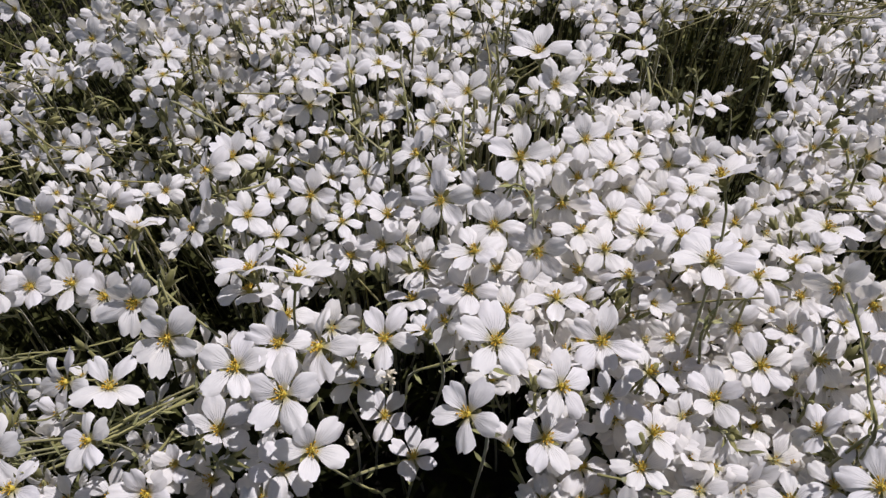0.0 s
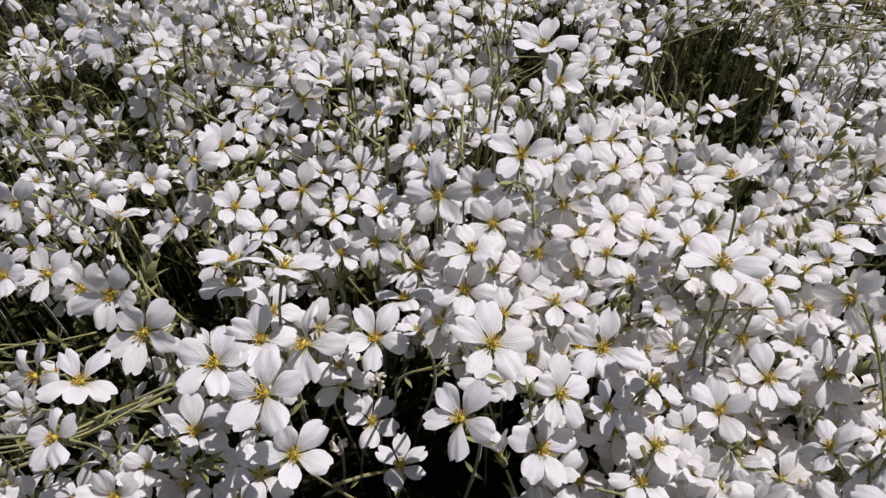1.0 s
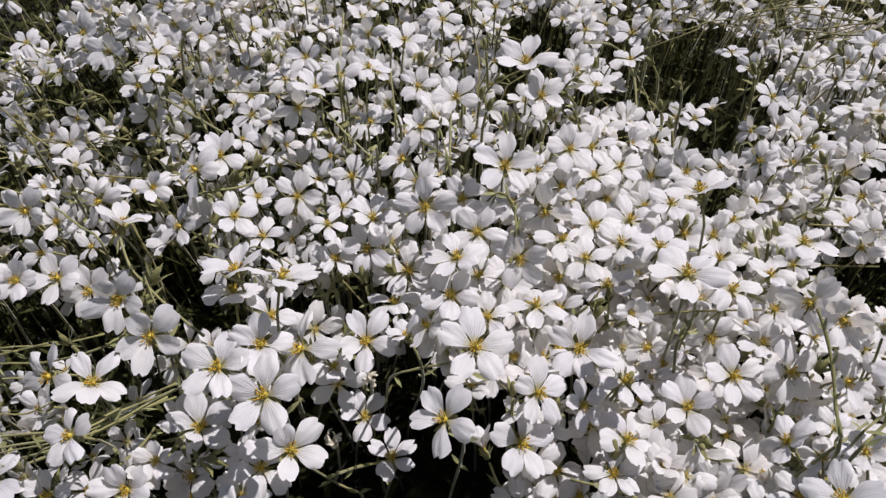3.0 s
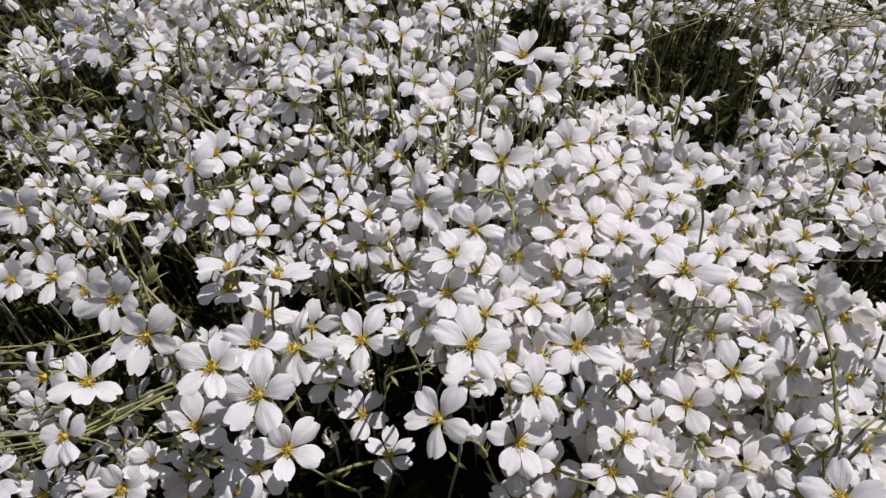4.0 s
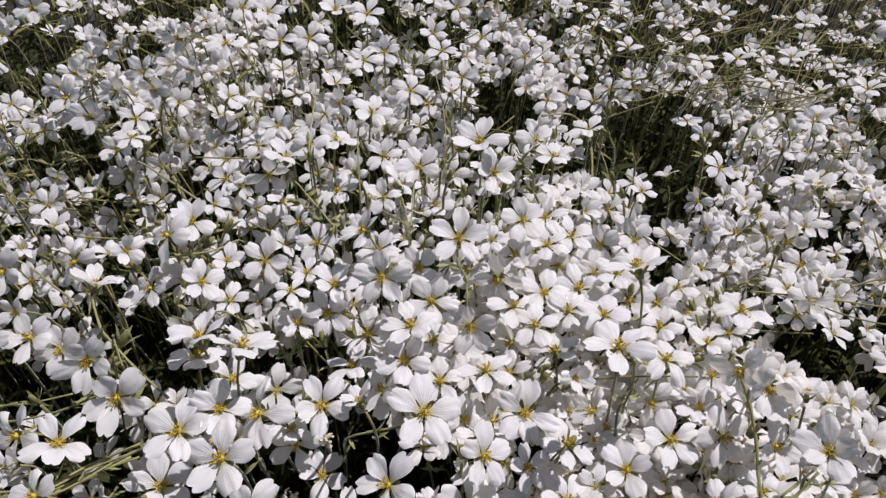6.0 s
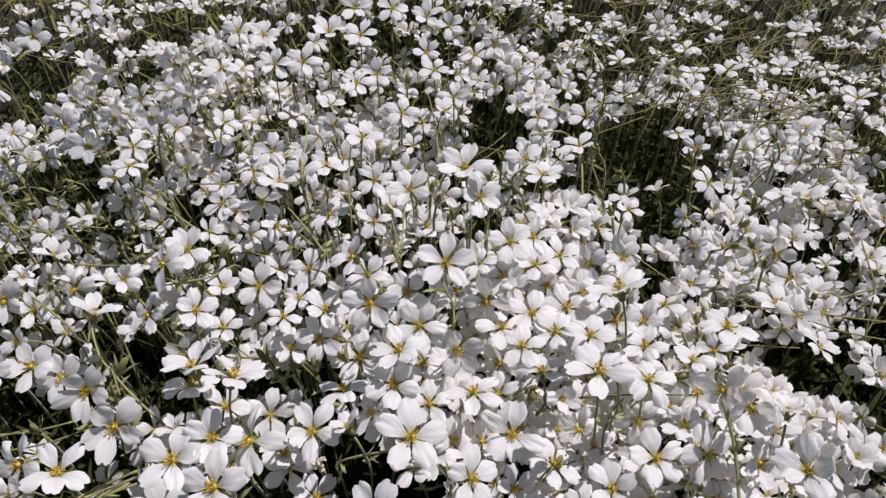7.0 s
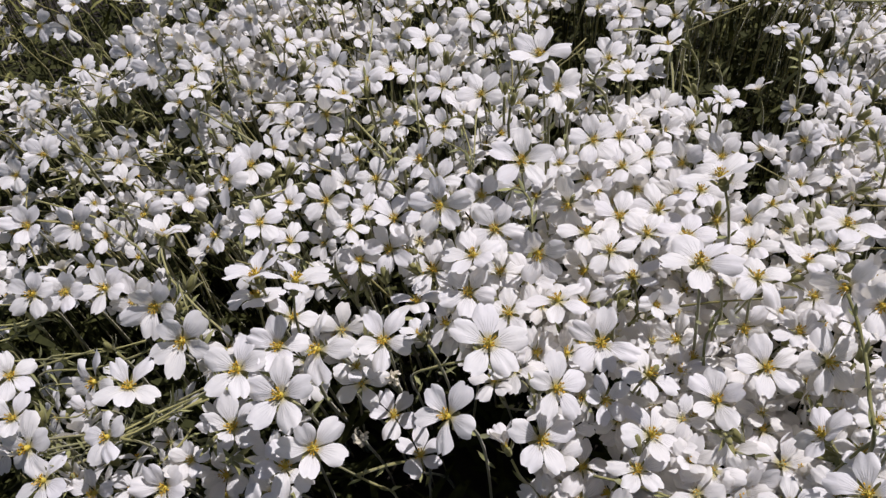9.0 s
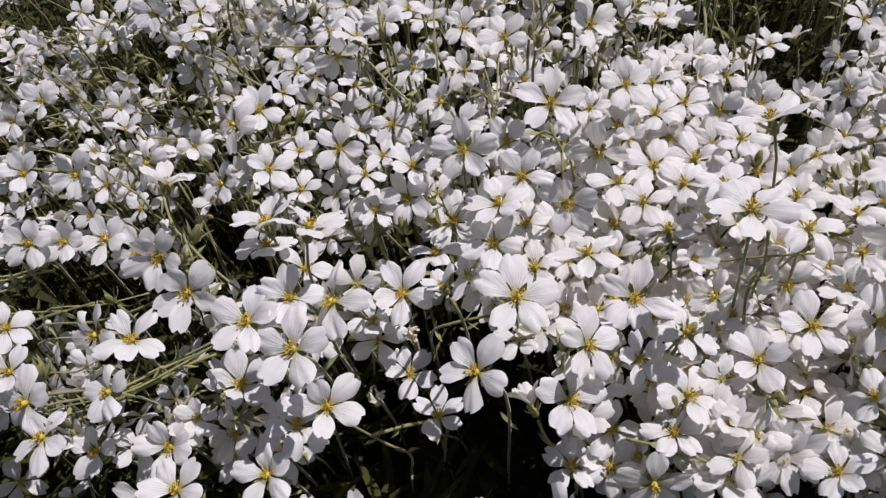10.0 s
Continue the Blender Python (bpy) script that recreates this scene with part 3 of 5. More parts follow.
flower(-0.0795, 0.1344, 0.1850, 168, 35, 332, 1.07, 26, (3, -3, 6, -14, 8), (11, -6, 2, 1, 4), (0.97, 1.02, 0.97, 1.12, 0.96))
flower(-0.1124, 0.1304, 0.1694, 210, 38, 295, 0.98, 13, (9, 7, -5, 0, -12), (7, -6, -1, 0, -5), (0.94, 1.08, 1.01, 1.00, 0.98))
flower(-0.0923, 0.1198, 0.1805, 150, 74, 348, 0.98, 19, (2, 1, -6, 0, 4), (0, 1, -8, 12, -4), (1.00, 0.99, 1.02, 0.97, 1.05))
flower(-0.0516, 0.1119, 0.1991, 204, 72, 275, 0.97, 17, (1, -3, 4, -4, 1), (3, -4, 2, 0, -1), (1.04, 0.96, 1.01, 1.01, 1.00))
flower(-0.0384, 0.1048, 0.1975, 207, 63, 267, 1.01, 18, (1, 1, 3, -4, 0), (1, 1, -3, 2, 0), (1.01, 0.99, 1.02, 1.01, 1.01))
flower(-0.0418, 0.1185, 0.2009, 153, 62, 19, 0.87, 26)
flower(-0.0312, 0.1197, 0.1985, 227, 47, 262, 1.00, 2, (13, 3, -6, -4, -5), (-6, 4, -12, 6, -11), (0.97, 1.05, 1.06, 1.00, 0.94))
flower(-0.0344, 0.1040, 0.1743, 152, 60, 283, 0.99, 28, (-9, 3, 2, 5, -2), (-5, 19, -4, -1, 4), (1.05, 0.93, 1.04, 1.01, 0.98))
flower(-0.0369, 0.1300, 0.2142, 31, 66, 32, 0.98, 19, (7, -2, -13, 3, 4), (-3, -7, -6, 5, -5), (0.93, 0.97, 1.07, 1.04, 1.01))
flower(-0.0546, 0.1409, 0.1970, 348, 66, 146, 0.94, 9, (25, -7, -22, 0, 4), (-2, -16, -3, 0, -6), (1.15, 1.02, 0.89, 1.00, 0.91))
flower(-0.0524, 0.1406, 0.2058, 311, 71, 160, 1.00, 29, (5, -4, 0, 0, 0), (-2, -5, 3, 0, 0), (1.04, 1.00, 0.99, 1.00, 1.00))
flower(-0.0913, 0.1022, 0.1810, 226, 52, 239, 0.80, 19, (4, 2, 3, -8, -1), (0, 1, -4, 2, 3), (1.00, 0.86, 1.02, 1.04, 1.01))
flower(-0.0828, 0.1012, 0.1560, 180, 56, 260, 0.95, 29, (-12, 8, -7, 11, 0), (-2, 12, 2, 1, 0), (1.06, 0.99, 0.98, 0.98, 1.00))
flower(-0.1036, 0.0987, 0.1564, 208, 51, 51, 0.87, 22)
flower(-0.0653, 0.1185, 0.1621, 137, 66, 24, 1.06, 22)
flower(-0.0541, 0.1124, 0.1562, 71, 78, 58, 0.78, 15)
flower(-0.0423, 0.1000, 0.1707, 93, 80, 52, 0.87, 9)
flower(-0.0757, 0.1085, 0.1598, 187, 56, 65, 0.66, 30)
flower(-0.0680, 0.1099, 0.1488, 211, 59, 21, 0.90, 18)
flower(-0.1133, 0.1047, 0.1540, 215, 61, 63, 0.75, 40)
flower(-0.0152, 0.1289, 0.1914, 181, 64, 320, 0.92, 25, (-3, 3, -1, -5, 6), (-1, 0, 4, -1, 7), (1.04, 1.02, 0.98, 1.01, 0.94))
flower(0.0152, 0.1240, 0.1960, 171, 68, 295, 1.07, 16, (-4, 5, -7, 0, 5), (-1, 0, -4, 4, -1), (1.05, 1.03, 0.98, 0.98, 1.00))
flower(-0.0182, 0.1344, 0.1470, 132, 77, 304, 0.91, 22, (-3, 0, 2, -1, 2), (4, 0, 1, 1, 0), (1.00, 1.00, 1.00, 0.99, 1.00))
flower(-0.0084, 0.1218, 0.1429, 114, 78, 342, 0.92, 26, (-2, -3, 3, 1, 2), (4, 1, 4, 4, -1), (1.00, 1.03, 0.97, 0.99, 1.00))
flower(0.0070, 0.0913, 0.2088, 230, 52, 288, 0.84, 19, (3, 4, -4, 1, -4), (2, 0, 0, 1, 0), (0.97, 1.03, 1.01, 0.99, 0.97))
flower(0.0334, 0.1190, 0.1832, 131, 46, 324, 0.97, 16, (2, -1, -1, 0, 0), (2, -1, -2, 0, 0), (0.99, 1.04, 0.98, 0.99, 1.00))
flower(0.0293, 0.1100, 0.1715, 142, 58, 324, 1.03, 15, (1, -6, 5, -4, 3), (0, -2, -1, -3, 3), (1.00, 1.09, 0.99, 0.98, 1.00))
flower(-0.0033, 0.1243, 0.1994, 295, 61, 7, 0.63, 40)
flower(-0.0056, 0.1750, 0.1757, 177, 58, 67, 1.03, 17)
flower(0.0088, 0.1474, 0.1924, 184, 60, 31, 0.90, 20)
flower(0.0207, 0.1486, 0.1819, 190, 61, 62, 0.86, 8)
flower(0.0359, 0.1513, 0.1846, 282, 80, 239, 0.95, 5, (-13, 0, 4, 9, 0), (-9, 0, -1, -5, 0), (0.97, 1.00, 1.04, 1.01, 0.99))
flower(0.0480, 0.1371, 0.1816, 185, 56, 301, 1.05, 20, (6, 9, -20, -4, 9), (-2, -3, -6, 9, 6), (1.00, 1.03, 1.10, 0.94, 0.97))
flower(0.0298, 0.1610, 0.1964, 181, 26, 282, 0.95, 21, (-15, 5, -5, 7, 8), (-10, 10, 5, -3, 3), (1.02, 0.97, 0.99, 1.02, 1.00))
flower(0.0197, 0.1116, 0.1651, 330, 40, 63, 0.72, 66)
flower(-0.0257, 0.1306, 0.1774, 101, 69, 44, 0.68, 5)
flower(0.0162, 0.1343, 0.1659, 301, 77, 24, 0.86, 11)
flower(0.0289, 0.1419, 0.1714, 135, 45, 9, 0.83, 17)
flower(0.0309, 0.1038, 0.1476, 209, 74, 44, 0.86, 25)
flower(0.0477, 0.1207, 0.1757, 144, 51, 302, 0.78, 17, (-3, 4, 0, 0, 0), (4, -2, 2, -4, -1), (0.99, 0.98, 1.02, 0.95, 1.00))
flower(0.0687, 0.1292, 0.2210, 280, 82, 165, 0.99, 13, (-1, -2, 0, 6, -2), (1, 1, -7, 8, -8), (1.01, 0.99, 0.97, 1.03, 1.02))
flower(0.0896, 0.1424, 0.2029, 172, 84, 16, 0.88, 8, (-1, 2, -1, 0, 0), (-8, 1, -4, -2, 0), (0.97, 0.99, 1.01, 1.00, 1.00))
flower(0.1172, 0.1604, 0.1769, 237, 60, 29, 0.80, 18)
flower(0.1169, 0.1457, 0.1960, 241, 14, 278, 0.96, 15, (22, -22, 2, 0, -3), (15, -23, 16, 0, -12), (1.02, 1.08, 0.97, 1.00, 0.94))
flower(0.1229, 0.1381, 0.1970, 197, 18, 343, 0.94, 41, (14, -6, -6, 5, -8), (-5, 13, -1, 20, 2), (1.00, 1.01, 1.05, 0.97, 0.97))
flower(0.0931, 0.1493, 0.1749, 172, 23, 337, 0.85, 10, (4, -2, 2, 0, -4), (0, 2, -7, 0, -4), (0.99, 1.01, 0.97, 1.00, 0.99))
flower(0.0959, 0.1338, 0.1747, 170, 59, 283, 0.97, 18, (0, -1, -2, -1, 4), (-4, 1, 1, -1, 3), (1.01, 1.00, 1.01, 0.99, 1.00))
flower(0.1126, 0.1341, 0.1772, 160, 47, 288, 0.98, 13, (2, 0, 2, -6, 3), (-3, 0, 0, -5, 3), (1.01, 1.00, 1.01, 1.00, 1.01))
flower(0.0803, 0.1237, 0.1717, 225, 74, 257, 0.94, 26, (-8, 7, 5, -3, -1), (8, -1, 11, -10, 3), (1.01, 1.01, 0.96, 1.03, 0.99))
flower(0.0611, 0.1289, 0.1768, 94, 65, 345, 0.90, 7, (2, 0, 0, 0, -2), (-1, 0, -10, 2, -3), (1.00, 1.00, 0.98, 1.01, 1.00))
flower(0.0601, 0.1125, 0.1706, 95, 70, 335, 0.97, 15, (-7, -2, 7, -1, 3), (-3, 4, -3, -3, 2), (1.03, 0.98, 1.00, 0.99, 1.01))
flower(0.0561, 0.1041, 0.1661, 192, 81, 272, 0.82, 18, (5, -6, -2, 1, 2), (-6, 1, -2, 4, 3), (1.02, 0.99, 0.98, 0.99, 0.99))
flower(0.0866, 0.1287, 0.1462, 168, 17, 24, 1.01, 22, (-2, -1, 8, -5, 0), (3, 9, -11, 5, 0), (1.01, 1.15, 0.94, 0.91, 1.00))
flower(0.1081, 0.1448, 0.1776, 260, 68, 42, 0.81, 27)
flower(0.1049, 0.1118, 0.1542, 309, 71, 167, 0.82, 8, (3, 3, -6, 0, 0), (-7, 0, -7, 3, 0), (0.94, 1.01, 1.02, 0.99, 1.00))
flower(0.1041, 0.1094, 0.1766, 293, 45, 178, 0.85, 19, (0, -8, 1, 4, 4), (-7, 1, 2, 8, -3), (0.93, 1.04, 1.00, 1.00, 0.99))
flower(0.0972, 0.0787, 0.2003, 257, 60, 16, 0.89, 15)
flower(0.0838, 0.1030, 0.1658, 183, 28, 337, 0.68, 12, (9, 1, -13, 3, 0), (-4, 4, -9, 3, 0), (1.01, 0.96, 0.93, 1.02, 1.00))
flower(0.0723, 0.1017, 0.1571, 145, 41, 351, 1.09, 20, (-3, -2, -6, 3, 7), (-6, 3, -1, 4, 2), (1.03, 0.98, 1.00, 1.04, 1.02))
flower(0.0738, 0.1386, 0.1665, 225, 65, 34, 0.77, 12)
flower(0.1286, 0.1306, 0.1776, 165, 51, 48, 0.83, 18)
flower(0.0654, 0.1505, 0.1841, 169, 49, 270, 0.76, 46, (-7, 5, -3, 5, 0), (3, 13, 10, -1, 9), (1.00, 0.96, 0.97, 1.02, 0.98))
flower(0.0604, 0.1621, 0.1838, 300, 76, 170, 0.96, 13, (0, -1, 2, 3, -4), (1, -6, 4, -3, -1), (1.01, 0.98, 0.98, 1.02, 1.02))
flower(0.0776, 0.1423, 0.1685, 244, 71, 18, 0.77, 18)
flower(0.1210, 0.1165, 0.1736, 143, 74, 11, 0.66, 12)
flower(0.1339, 0.1372, 0.1853, 277, 65, 11, 0.77, 18)
flower(0.1182, 0.1006, 0.1855, 293, 63, 30, 0.67, 21)
flower(-0.0087, 0.1541, 0.1810, 267, 76, 70, 0.88, 21)
flower(0.0021, 0.1424, 0.1839, 270, 41, 52, 0.80, 4)
flower(-0.0138, 0.1776, 0.1825, 249, 29, 13, 0.86, 13)
flower(-0.0299, 0.1713, 0.1837, 140, 70, 33, 0.77, 17)
flower(-0.0540, 0.1756, 0.1887, 201, 74, 60, 0.77, 14)
flower(0.0463, 0.1701, 0.1803, 232, 2, 6, 0.89, 11)
flower(0.0450, 0.1565, 0.1783, 218, 51, 42, 0.82, 4)
flower(0.0737, 0.1475, 0.1708, 243, 47, 53, 0.82, 18)
flower(0.1062, 0.1534, 0.1763, 271, 66, 30, 0.82, 26)
flower(0.1191, 0.1334, 0.1654, 183, 57, 70, 0.79, 18)
flower(0.0973, 0.1257, 0.1548, 270, 78, 10, 0.83, 12)
flower(0.0724, 0.1355, 0.1577, 304, 44, 26, 0.85, 12)
flower(0.1235, 0.1460, 0.1800, 116, 72, 18, 0.76, 14)
flower(0.1152, 0.1678, 0.1854, 314, 76, 41, 0.80, 19)
flower(0.1511, 0.2488, 0.1756, 136, 71, 14, 0.88, 18)
flower(0.1590, 0.2380, 0.1692, 250, 77, 29, 0.92, 26)
flower(0.1825, 0.2367, 0.1682, 227, 52, 71, 0.92, 21)
flower(0.0051, 0.1706, 0.1857, 224, 31, 62, 0.88, 13)
flower(0.0270, 0.1636, 0.1831, 182, 58, 37, 0.87, 18)
flower(0.0178, 0.1637, 0.1852, 153, 69, 26, 0.82, 19)
flower(-0.0415, 0.2146, 0.1838, 111, 73, 16, 0.83, 19)
flower(-0.0271, 0.2028, 0.1952, 160, 51, 12, 0.78, 5)
flower(-0.0628, 0.2051, 0.1823, 120, 72, 56, 0.77, 23)
flower(-0.1309, 0.2586, 0.1609, 185, 24, 31, 0.69, 39)
flower(-0.1382, 0.2478, 0.1563, 177, 29, 3, 0.68, 30)
flower(-0.1514, 0.2388, 0.1564, 179, 40, 41, 0.67, 30)
flower(-0.1715, 0.2471, 0.1698, 178, 40, 7, 0.66, 36)
flower(-0.1727, 0.2718, 0.1625, 188, 42, 24, 0.71, 22)
flower(-0.1620, 0.2154, 0.1567, 173, 42, 12, 0.63, 25)
flower(-0.1509, 0.1863, 0.1570, 186, 34, 43, 0.63, 22)
flower(-0.1268, 0.1971, 0.1622, 209, 58, 59, 0.63, 21)
flower(-0.0943, 0.1030, 0.1517, 189, 64, 0, 0.80, 22)
flower(-0.0675, 0.1055, 0.1455, 229, 53, 5, 0.90, 19)
flower(-0.0517, 0.1038, 0.1492, 137, 46, 55, 0.88, 4)
flower(-0.1145, 0.1244, 0.1614, 202, 49, 9, 0.73, 39)
flower(-0.0444, 0.1375, 0.1919, 105, 45, 8, 0.80, 9)
flower(0.0446, 0.1453, 0.1722, 220, 45, 0, 0.88, 4)
flower(0.0388, 0.1405, 0.1722, 256, 67, 1, 0.79, 9)
flower(0.0650, 0.1291, 0.1617, 195, -1, 71, 0.82, 12)
flower(0.0554, 0.1251, 0.1537, 173, 79, 29, 0.83, 18)
flower(0.0498, 0.1060, 0.1504, 264, 31, 55, 0.82, 19)
flower(0.0938, 0.1079, 0.1491, 275, 48, 69, 0.90, 24)
flower(0.1075, 0.0988, 0.1659, 265, 65, 26, 0.79, 21)
flower(0.1147, 0.1074, 0.1720, 290, 68, 50, 0.74, 11)
flower(-0.0031, 0.1911, 0.2022, 186, 55, 22, 0.82, 19)
flower(0.0676, 0.2112, 0.1829, 171, 22, 19, 0.91, 25)
flower(0.0490, 0.2061, 0.1910, 209, 56, 50, 0.88, 24)
flower(-0.0539, 0.2767, 0.2029, 207, 51, 268, 0.86, 23, (5, 0, -3, 1, -2), (-2, 0, 4, -2, 7), (1.01, 1.00, 0.97, 1.00, 0.99))
flower(-0.0656, 0.2831, 0.1883, 196, 61, 58, 0.82, 12)
flower(-0.1053, 0.2650, 0.1859, 185, 28, 18, 0.74, 19)
flower(-0.1214, 0.3134, 0.1987, 185, 16, 21, 0.86, 36)
flower(-0.0848, 0.3111, 0.1983, 106, 57, 4, 0.81, 22)
flower(-0.0369, 0.2584, 0.2048, 188, 54, 60, 0.79, 17)
flower(-0.0054, 0.2544, 0.2032, 177, 62, 17, 0.84, 21)
flower(-0.1169, 0.0985, 0.1630, 223, 65, 276, 0.96, 5, (11, -4, -11, -3, 7), (-6, -3, -3, 0, -3), (0.96, 0.96, 1.02, 1.05, 1.02))
flower(-0.1244, 0.1072, 0.1670, 199, 39, 272, 1.03, 6, (-2, -1, 5, 0, -1), (5, -7, 0, 0, -12), (1.03, 1.04, 1.00, 1.00, 0.97))
flower(-0.1377, 0.1276, 0.1750, 111, 54, 28, 0.83, 18)
flower(-0.1438, 0.1591, 0.1800, 167, 57, 18, 0.89, 23)
flower(-0.1350, 0.1635, 0.1770, 166, 40, 22, 0.86, 39)
flower(-0.1686, 0.2000, 0.1770, 158, 47, 63, 0.96, 39)
flower(-0.1476, 0.1996, 0.1770, 182, 26, 29, 0.96, 31)
flower(-0.1893, 0.2532, 0.1750, 183, 49, 13, 0.93, 19)
flower(-0.1797, 0.2669, 0.1750, 189, 14, 11, 0.82, 37)
flower(-0.2196, 0.3089, 0.1700, 180, 34, 34, 0.85, 38)
flower(-0.1946, 0.2379, 0.1750, 175, 35, 16, 0.87, 32)
flower(-0.2638, 0.3941, 0.1750, 173, 11, 31, 1.07, 25)
flower(-0.2400, 0.3838, 0.1770, 183, 26, 71, 0.97, 38)
flower(-0.1322, 0.1153, 0.1700, 169, 66, 25, 0.86, 19)
flower(-0.2422, 0.4031, 0.1830, 194, 40, 56, 0.94, 39)
flower(-0.2385, 0.4372, 0.1880, 178, 29, 29, 1.14, 27)
flower(-0.2252, 0.4925, 0.1880, 150, 47, 63, 1.04, 17)
flower(-0.1292, 0.3793, 0.1980, 202, 6, 50, 0.95, 23)
flower(-0.0996, 0.3683, 0.2012, 176, 76, 314, 1.06, 3, (10, 5, -2, -11, -1), (-2, -10, 2, -7, -1), (1.04, 0.96, 0.96, 1.04, 1.05))
flower(-0.1011, 0.4176, 0.2030, 161, 55, 6, 1.02, 13)
flower(-0.0848, 0.4141, 0.2030, 164, 55, 22, 1.01, 16)
flower(-0.0703, 0.3714, 0.2030, 165, 52, 14, 0.93, 17)
flower(-0.1102, 0.3389, 0.1980, 185, 16, 21, 0.88, 37)
flower(-0.1766, 0.3943, 0.1850, 193, 7, 5, 0.99, 24)
flower(-0.1340, 0.3340, 0.1980, 193, 37, 21, 0.93, 24)
flower(-0.1766, 0.3490, 0.1880, 180, 14, 4, 0.91, 41)
flower(-0.1787, 0.3317, 0.1880, 196, 23, 19, 0.88, 29)
flower(-0.1520, 0.3383, 0.1841, 183, 16, 308, 0.94, 32, (7, -3, 4, 0, -8), (13, 1, 4, 0, 0), (0.97, 0.99, 0.99, 1.00, 1.05))
flower(-0.0440, 0.4086, 0.2080, 166, 80, 38, 1.14, 25)
flower(-0.0338, 0.4647, 0.2030, 174, 49, 9, 1.11, 20)
flower(-0.0093, 0.4669, 0.2030, 178, 59, 14, 1.11, 10)
flower(0.0137, 0.4666, 0.1980, 182, 59, 69, 1.12, 31)
flower(0.0289, 0.4516, 0.1980, 183, 45, 51, 0.98, 22)
flower(-0.0267, 0.4239, 0.2010, 174, 61, 16, 1.11, 18)
flower(0.0601, 0.4524, 0.1850, 188, 46, 67, 1.03, 21)
flower(0.0460, 0.4366, 0.1850, 188, 62, 18, 1.01, 16)
flower(0.0144, 0.4117, 0.1960, 181, 47, 43, 0.95, 19)
flower(-0.0122, 0.3635, 0.2030, 176, 48, 0, 0.92, 14)
flower(-0.0551, 0.3765, 0.2030, 168, 52, 21, 1.01, 15)
flower(0.0038, 0.3144, 0.2050, 179, 61, 7, 0.89, 4)
flower(0.0197, 0.3860, 0.1960, 183, 63, 20, 0.90, 13)
flower(0.0307, 0.3518, 0.1960, 185, 60, 68, 0.91, 17)
flower(-0.0227, 0.3559, 0.2010, 173, 64, 17, 0.91, 8)
flower(0.0769, 0.4314, 0.1880, 212, 81, 47, 0.99, 17)
flower(0.0833, 0.4030, 0.1850, 199, 68, 66, 0.88, 19)
flower(0.0716, 0.4109, 0.1850, 190, 43, 66, 0.89, 11)
flower(0.0792, 0.3525, 0.1850, 199, 66, 3, 0.93, 7)
flower(0.1867, 0.5171, 0.1810, 205, 53, 60, 0.98, 20)
flower(0.1943, 0.4673, 0.1810, 237, 77, 42, 1.03, 7)
flower(0.1857, 0.4881, 0.1810, 250, 81, 18, 0.94, 18)
flower(0.2290, 0.5145, 0.1810, 234, 76, 52, 0.98, 23)
flower(0.2136, 0.4343, 0.1810, 268, 79, 12, 0.98, 22)
flower(0.2238, 0.3999, 0.1810, 293, 79, 53, 1.03, 14)
flower(0.2299, 0.3491, 0.1850, 255, 73, 9, 1.07, 21)
flower(0.2781, 0.3890, 0.1850, 271, 75, 27, 1.08, 18)
flower(0.3484, 0.5014, 0.1850, 235, 64, 57, 1.13, 9)
flower(0.2525, 0.4417, 0.1810, 239, 72, 35, 0.95, 11)
flower(0.2858, 0.5019, 0.1830, 243, 74, 42, 0.96, 24)
flower(0.1918, 0.4352, 0.1780, 245, 78, 25, 0.94, 14)
flower(0.1423, 0.4122, 0.1730, 208, 63, 71, 0.83, 17)
flower(0.1705, 0.3787, 0.1630, 265, 79, 3, 0.87, 4)
flower(0.1759, 0.3612, 0.1630, 214, 55, 70, 0.84, 20)
flower(0.1437, 0.4437, 0.1810, 231, 79, 38, 0.95, 14)
flower(0.1378, 0.4736, 0.1810, 224, 79, 39, 1.00, 21)
flower(-0.0488, 0.0889, 0.1650, 200, 66, 42, 0.92, 16)
flower(0.1621, 0.1962, 0.1756, 200, 4, 301, 0.76, 15, (3, 2, -2, -2, 0), (1, -2, 3, -6, 0), (1.00, 1.00, 0.97, 0.96, 1.00))
flower(0.1239, 0.1720, 0.1869, 222, 47, 43, 0.65, 18)
flower(0.2147, 0.3402, 0.1782, 156, 17, 70, 0.90, 18)
flower(0.2140, 0.3177, 0.1805, 252, 54, 26, 0.86, 19)
flower(0.1697, 0.2624, 0.1752, 248, 67, 39, 0.87, 25)
flower(0.1546, 0.2475, 0.1766, 240, 65, 63, 0.83, 25)
flower(0.1613, 0.2845, 0.1718, 158, 51, 38, 0.63, 35)
flower(-0.0033, 0.2251, 0.2023, 184, 47, 67, 0.73, 11)
flower(-0.0586, 0.2395, 0.1829, 117, 39, 53, 0.63, 35)
flower(0.0306, 0.1968, 0.1902, 235, 65, 22, 0.74, 13)
flower(0.0214, 0.1789, 0.1980, 250, 85, 4, 0.63, 45)
flower(0.0639, 0.1855, 0.1852, 178, 77, 9, 0.72, 19)
flower(-0.0724, 0.2281, 0.1925, 120, 38, 48, 0.66, 30)
flower(-0.1773, 0.2600, 0.1794, 190, 18, 2, 0.64, 30)
flower(0.0520, 0.2030, 0.1884, 138, 25, 17, 0.75, 14)
flower(0.1207, 0.1619, 0.1719, 168, 64, 18, 0.70, 13)
flower(0.0103, 0.1552, 0.2004, 263, 76, 197, 0.93, 12, (4, 10, -4, -5, -4), (-2, 2, -12, 5, 1), (1.06, 1.02, 0.92, 0.98, 1.02))
flower(0.0420, 0.1120, 0.1540, 160, 70, 20, 0.84, 20)
